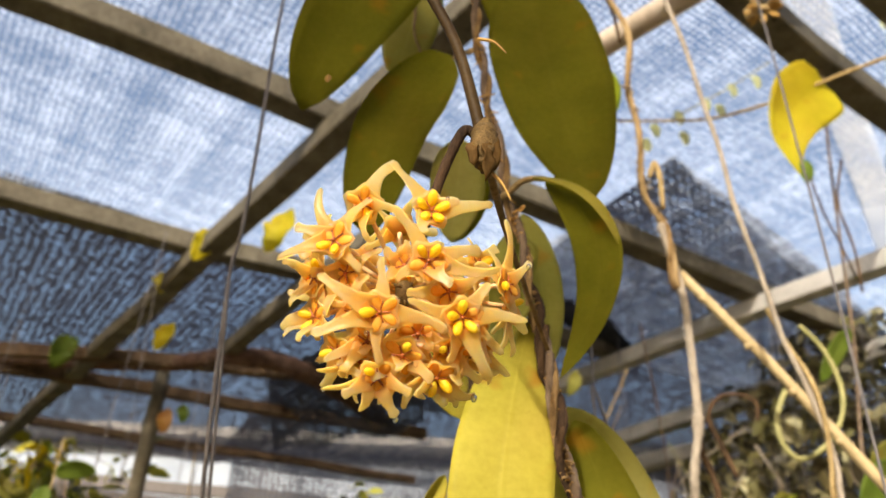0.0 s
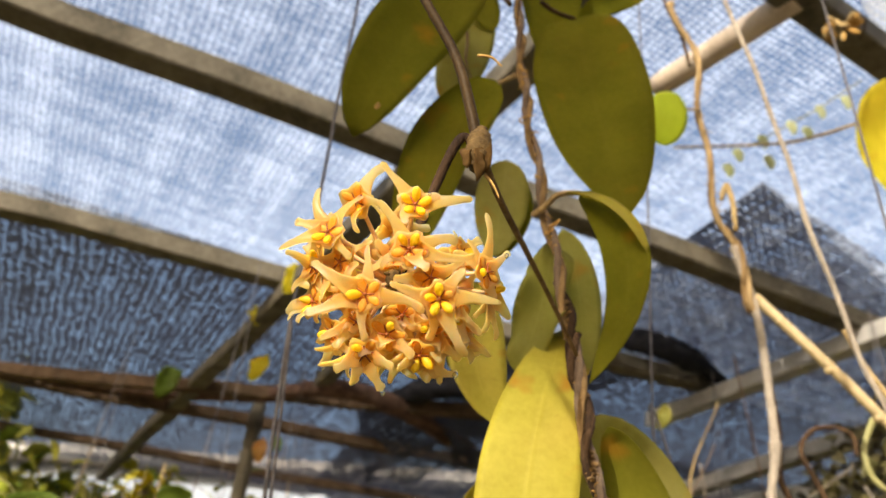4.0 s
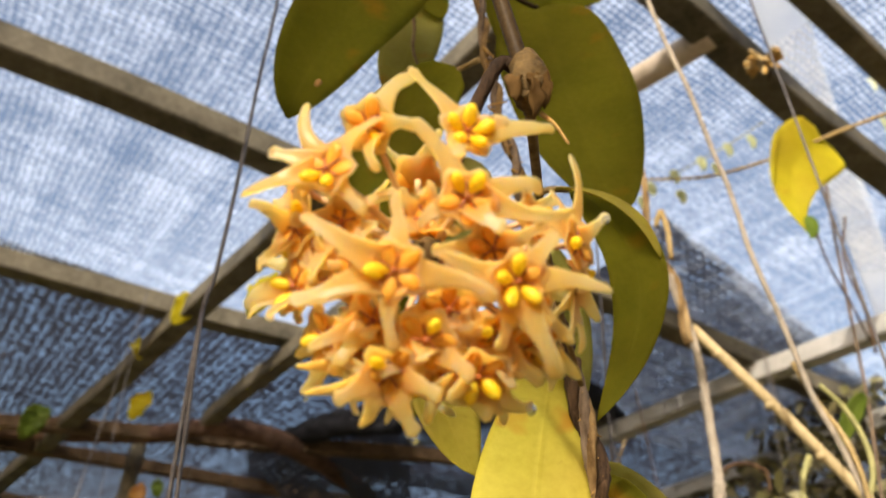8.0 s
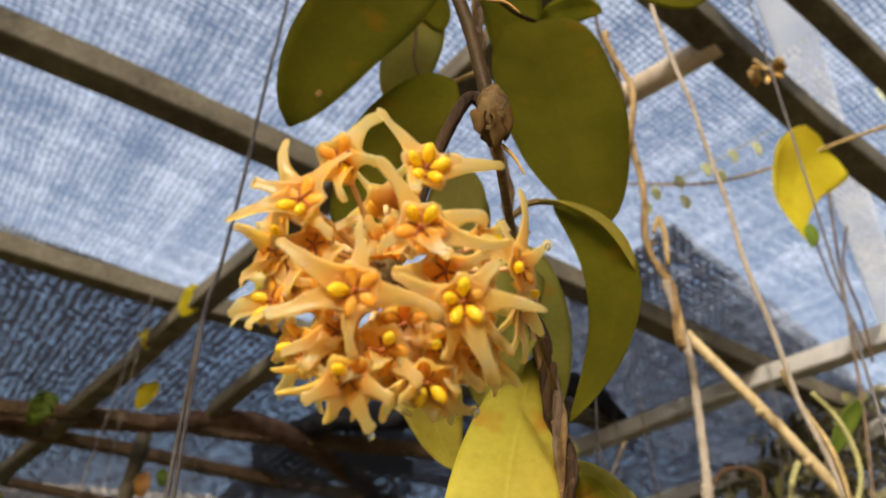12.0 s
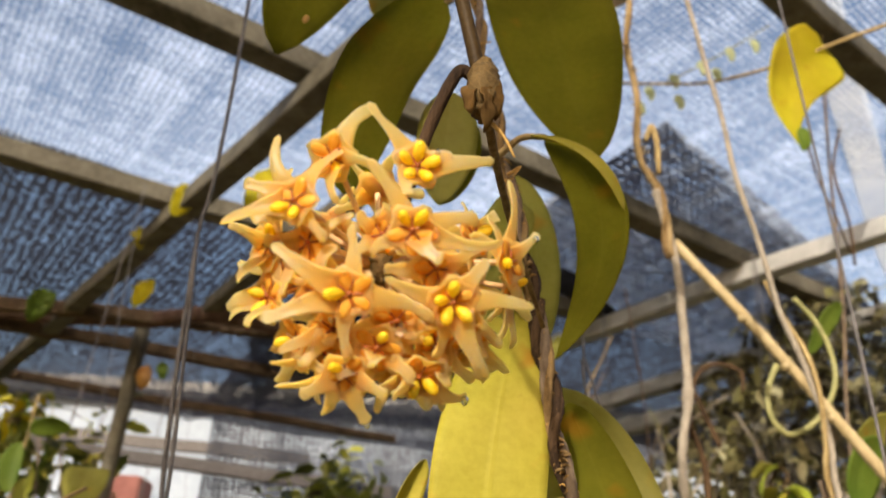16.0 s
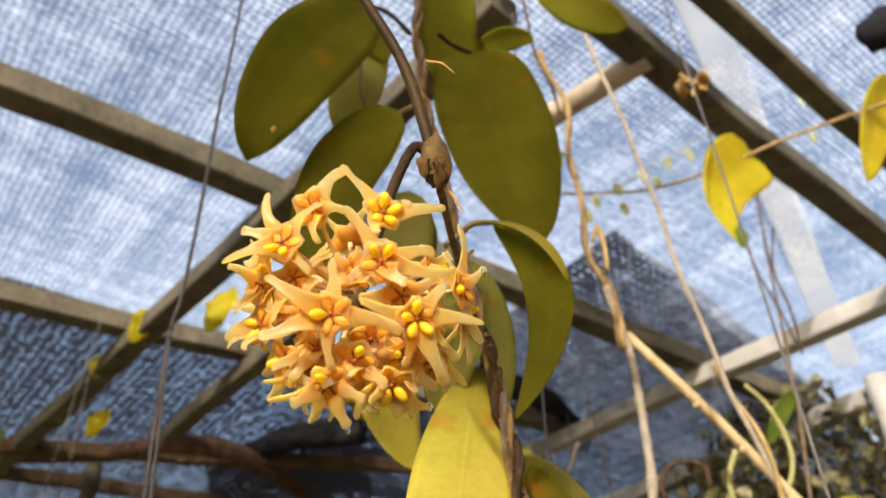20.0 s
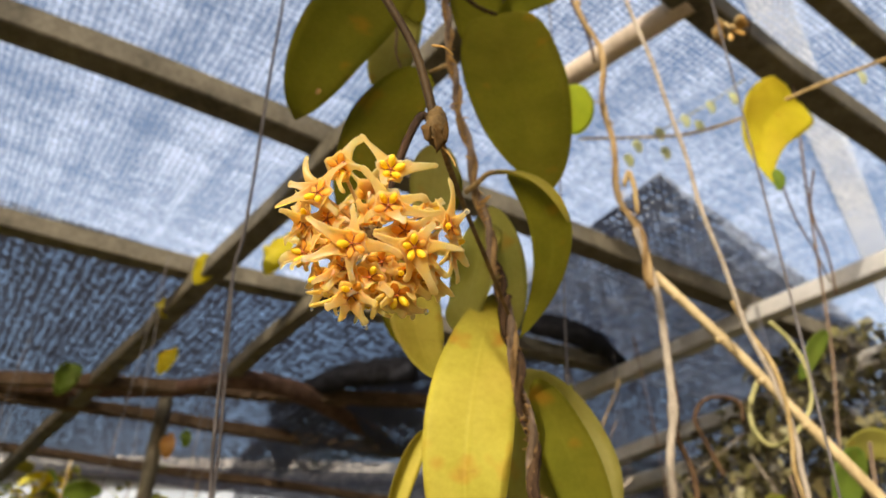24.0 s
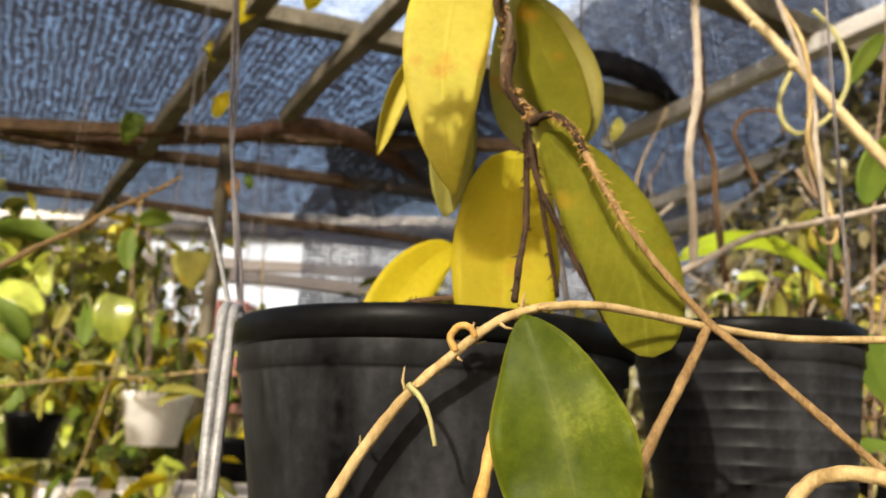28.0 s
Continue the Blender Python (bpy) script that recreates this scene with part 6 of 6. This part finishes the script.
# broad leaves close behind the ribbed pot
side = climber("climber", "broad leaved green climber behind the ribbed pot", "plant")
leaf(side, LEAF_FRESH, (0.2688, 0.7920, 1.6925), (0.3597, 0.7920, 1.7142), (0.4530, 0.8160, 1.6646), 0.030, (0.1, -0.85, 0.5), "long bright green leaf", [(0.2464, 0.7920, 1.6672)], fold=0.3, wave=0.1, a=0.5, b=0.7)
leaf(side, LEAF_GREEN, (0.5372, 0.8280, 1.9954), (0.5105, 0.8280, 1.9648), (0.4852, 0.8280, 1.9247), 0.026, (0.2, -0.8, -0.3), "fresh green leaf", fold=0.2)
leaf(side, LEAF_GREEN, (0.4487, 0.6600, 1.7820), (0.4253, 0.6600, 1.7556), (0.4142, 0.6600, 1.7184), 0.040, (0.2, -0.8, -0.3), "dark green leaf", fold=0.2)
leaf(side, LEAF_GREEN, (0.3483, 0.5400, 1.5785), (0.3535, 0.5400, 1.5531), (0.3637, 0.5400, 1.5242), 0.034, (0.2, -0.8, -0.1), "green leaf beside the pot", fold=0.2)
leaf(side, LEAF_GREEN, (0.3188, 0.5040, 1.4884), (0.3305, 0.5040, 1.4946), (0.3507, 0.5040, 1.4916), 0.014, (0.2, -0.5, 0.6), "green leaf beside the pot", fold=0.2)
leaf(side, LEAF_LIME, (0.4579, 0.7200, 1.7920), (0.4938, 0.7200, 1.8108), (0.5256, 0.7200, 1.7914), 0.035, (0.1, -0.7, -0.4), "broad green leaf", fold=0.2)
tube("stem", [(0.4638, 0.6720, 1.7959), (0.4493, 0.6720, 1.7030), (0.4254, 0.6720, 1.6149), (0.3997, 0.6720, 1.4435)], 0.002, BARK_GREY, side)
tube("stem", [(0.6000, 0.8480, 2.4580), (0.5720, 0.8450, 2.2400), (0.5466, 0.8400, 2.0079), (0.5362, 0.8400, 1.9329), (0.4936, 0.7920, 1.8124), (0.4087, 0.6720, 1.5417)], 0.002, BARK_GREY, side)
tube("tendril", [(0.3237, 0.5040, 1.5231), (0.3335, 0.5040, 1.5274), (0.3394, 0.5040, 1.5210), (0.3333, 0.5040, 1.5130), (0.3230, 0.5040, 1.5153)], 0.0014, BARK, side, "dark curled tendril")

left = climber("climber", "climber with large pale heart shaped leaves", "plant")
leaf(left, LEAF_LIME, (-0.5508, 1.4000, 1.8358), (-0.5503, 1.3900, 1.7983), (-0.5528, 1.4000, 1.7576), 0.078, (0.1, -0.9, 0.1), "pale heart shaped leaf", fold=0.2, a=0.25, b=0.7)
leaf(left, LEAF_FAR, (-0.5864, 1.2000, 1.7044), (-0.5881, 1.1900, 1.6681), (-0.5841, 1.2000, 1.6211), 0.070, (0.2, -0.9, 0.2), "glossy pale leaf", fold=0.2, a=0.3, b=0.5)
leaf(left, LEAF_FAR, (-0.7494, 1.1000, 1.6953), (-0.7047, 1.1000, 1.6872), (-0.6610, 1.1000, 1.6561), 0.045, (0.2, -0.7, 0.5), "green leaf", fold=0.2)
leaf(left, LEAF_GREEN, (-0.6358, 1.3000, 1.8537), (-0.6413, 1.3000, 1.8145), (-0.6316, 1.3000, 1.7706), 0.035, (0.3, -0.9, 0.1), "dark green leaf", fold=0.2)
leaf(left, LEAF_GREEN, (-0.6777, 1.4000, 1.8929), (-0.6433, 1.4000, 1.9057), (-0.6032, 1.4000, 1.9028), 0.04, (0.1, -0.6, -0.5), "dark green leaf", fold=0.2)
leaf(left, LEAF_LIME, (-0.5493, 1.3000, 1.5477), (-0.5132, 1.3000, 1.5540), (-0.4542, 1.3000, 1.5441), 0.03, (0.1, -0.5, 0.7), "pale leaf on the white pot", fold=0.2)
leaf(left, LEAF_LIME, (-0.4909, 1.3000, 1.5448), (-0.5217, 1.3000, 1.5386), (-0.5406, 1.3000, 1.5230), 0.03, (0.1, -0.5, 0.7), "pale leaf on the white pot", fold=0.2)
for k, (x, y0, y1) in enumerate(((335, 512, 700), (262, 400, 690), (300, 420, 690), (230, 480, 700), (205, 600, 720))):
    lo, hi = Vector((-0.5856, 1.3500, 1.5442)), Vector((-0.6314, 1.3500, 1.8736))
    dx = Vector(((x - 262) * 0.0011, 0, 0))
    tube("stem", [lo + dx * 0.6, lo.lerp(hi, 0.5) + dx + Vector((0.01, 0, 0)), lo.lerp(hi, (700 - y0) / 300.0) + dx], 0.0016, BARK_GREY, left, per=5, sides=6)
tube("stem", [(-0.7649, 1.1000, 1.5320), (-0.6595, 1.2000, 1.5592), (-0.5795, 1.3000, 1.5740), (-0.4441, 1.3000, 1.5919)], 0.0022, BARK_TAN, left, "tan creeping stem")

tube("stem", [(-0.6210, 1.4700, 1.5360), (-0.6240, 1.4400, 1.5900), (-0.6180, 1.4000, 1.6114), (-0.6204, 1.3600, 1.7615)], 0.002, BARK_GREY, left, per=6, sides=6)

# dry stems hanging on the far side
strands = climber("dry_strands", "loose hanging dry vine strands behind the pots", "vine")
r = random.Random(51)
for k in range(22):
    x, y = r.uniform(0.35, 1.7), r.uniform(1.0, 2.4)
    z0, z1 = r.uniform(1.9, 2.4), r.uniform(1.2, 1.6)
    tube("strand", [(x, y, z0), (x + r.uniform(-0.10, 0.10), y, z0 * 0.7 + z1 * 0.3), (x + r.uniform(-0.12, 0.12), y + 0.05, z0 * 0.35 + z1 * 0.65), (x + r.uniform(-0.2, 0.2), y, z1)], r.uniform(0.001, 0.0022), r.choice((BARK_GREY, BARK_TAN, BARK, GREEN_TENDRIL)), strands, per=5, sides=5)
for k in range(5):
    x, y = r.uniform(-1.6, -0.3), r.uniform(1.4, 2.6)
    z0, z1 = r.uniform(1.9, 2.4), r.uniform(1.3, 1.7)
    tube("strand", [(x, y, z0), (x + r.uniform(-0.05, 0.05), y, (z0 + z1) / 2), (x + r.uniform(-0.08, 0.08), y, z1)], r.uniform(0.001, 0.0022), r.choice((BARK_GREY, BARK_TAN, BARK)), strands, per=5, sides=5)


def thicket(name, label, x0, x1, y0, y1, z0, z1, count, seed, material):
    """A tangle of thin dry stems, joined."""
    r = random.Random(seed)
    verts, faces = [], []
    for k in range(count):
        p = Vector((r.uniform(x0, x1), r.uniform(y0, y1), r.uniform(z0 * 0.3 + z1 * 0.7, z1)))
        pts = [p]
        for _ in range(4):
            p = p + Vector((r.gauss(0, 0.07), r.gauss(0, 0.04), -r.uniform(0.2, 1.0) * (z1 - z0) / 4))
            pts.append(p)
        if r.random() < 0.35:
            pts[-1] = pts[-3] + Vector((r.gauss(0, 0.12), 0, r.uniform(-0.02, 0.08)))
        v, f = tube_data(glide(pts, 4), [r.uniform(0.0014, 0.0042)] * 2, 5, 0.1, k)[:2]
        o = len(verts)
        verts += list(v)
        faces += [tuple(o + i for i in q) for q in f]
    ob = mesh_ob(name, verts, faces, material)
    return tagged(ob, label, "dry stems", kind="stuff")


def hedge(name, label, x0, x1, y0, y1, z0, z1, count, size, seed, material=LEAF_HEDGE):
    """A bank of leaves past the pots, joined."""
    r = random.Random(seed)
    verts, faces = [], []
    for _ in range(count):
        x, y = r.uniform(x0, x1), r.uniform(y0, y1)
        lump = 0.5 + 0.5 * noise.noise(Vector((x * 1.3, y * 1.3, seed)))
        z = z0 + (z1 - z0) * lump * r.random() ** 0.6
        m = pose(x, y, z, r.uniform(-60, 60), r.uniform(-30, 80), r.uniform(0, 360)) @ Matrix.Diagonal((*[size * r.uniform(0.5, 1.3)] * 3, 1))
        o = len(verts)
        for q in ((0, 0, 0), (0.3, 0.24, 0.07), (0.3, -0.24, 0.07), (0.35, 0, 0), (0.7, 0.2, 0.03), (0.7, -0.2, 0.03), (0.72, 0, -0.03), (1, 0, -0.12)):
            verts.append(m @ Vector(q))
        faces += [tuple(o + i for i in t) for t in ((0, 3, 1), (0, 2, 3), (3, 6, 4, 1), (2, 5, 6, 3), (6, 7, 4), (5, 7, 6))]
    ob = mesh_ob(name, verts, faces, material)
    return tagged(ob, label, "foliage", kind="stuff")


thicket("stem_thicket", "tangle of dry brown stems hanging over the pots", 0.40, 1.9, 1.35, 2.1, 1.25, 2.15, 34, 61, BARK_ASH)
thicket("stem_thicket", "tangle of dry straw coloured stems hanging over the pots", 0.40, 1.9, 1.35, 2.1, 1.25, 2.05, 22, 62, BARK_STRAW)
hedge("foliage_bank", "dense sunlit foliage of many potted plants", -4.4, -1.55, 2.6, 4.2, 0.6, 3.5, 6400, 0.16, 5)
hedge("foliage_bank", "dense foliage of many potted plants", -0.70, 1.3, 3.4, 4.8, 0.5, 3.2, 7000, 0.12, 6)
hedge("foliage_bank", "dense tangled foliage of many potted plants", 0.6, 3.8, 2.4, 4.6, 0.6, 3.0, 9000, 0.10, 7)
# dark backing bank: its shade comes from the leaf colour
hedge("foliage_bank", "low foliage by the far rail with shade put into its dark leaf colour", -2.3, 0.4, 4.0, 4.6, 0.4, 3.1, 3800, 0.13, 12, LEAF_SHADE_TONED)
hedge("foliage_bank", "half dry tangled climbers hanging at the sunny corner", 0.42, 2.3, 1.75, 2.5, 1.25, 3.15, 8500, 0.055, 14, LEAF_TANGLE)
hedge("foliage_bank", "dark hanging climbers under the rusty bars", -2.6, -1.15, 2.5, 3.3, 1.5, 2.95, 1000, 0.10, 15)
hedge("foliage_bank", "low dark growth behind the black pots", -0.75, 0.75, 2.3, 3.0, 1.2, 2.45, 3200, 0.07, 16, LEAF_TANGLE)
hedge("tree_line", "row of green trees past the nursery", -16, 14, 14, 18, 0.5, 4.0, 2600, 0.6, 8)
hedge("foliage_bank", "leafy plants standing behind the photographed vine", -3.6, 3.6, -4.6, -3.4, 0.3, 2.0, 2600, 0.16, 9)
hedge("foliage_bank", "leafy plants standing along the nursery path", -4.2, -3.0, -2.0, 2.4, 0.3, 1.9, 1800, 0.16, 10)
hedge("foliage_bank", "leafy plants standing along the nursery path", 2.4, 4.0, -2.0, 2.4, 0.3, 2.3, 1800, 0.16, 11)
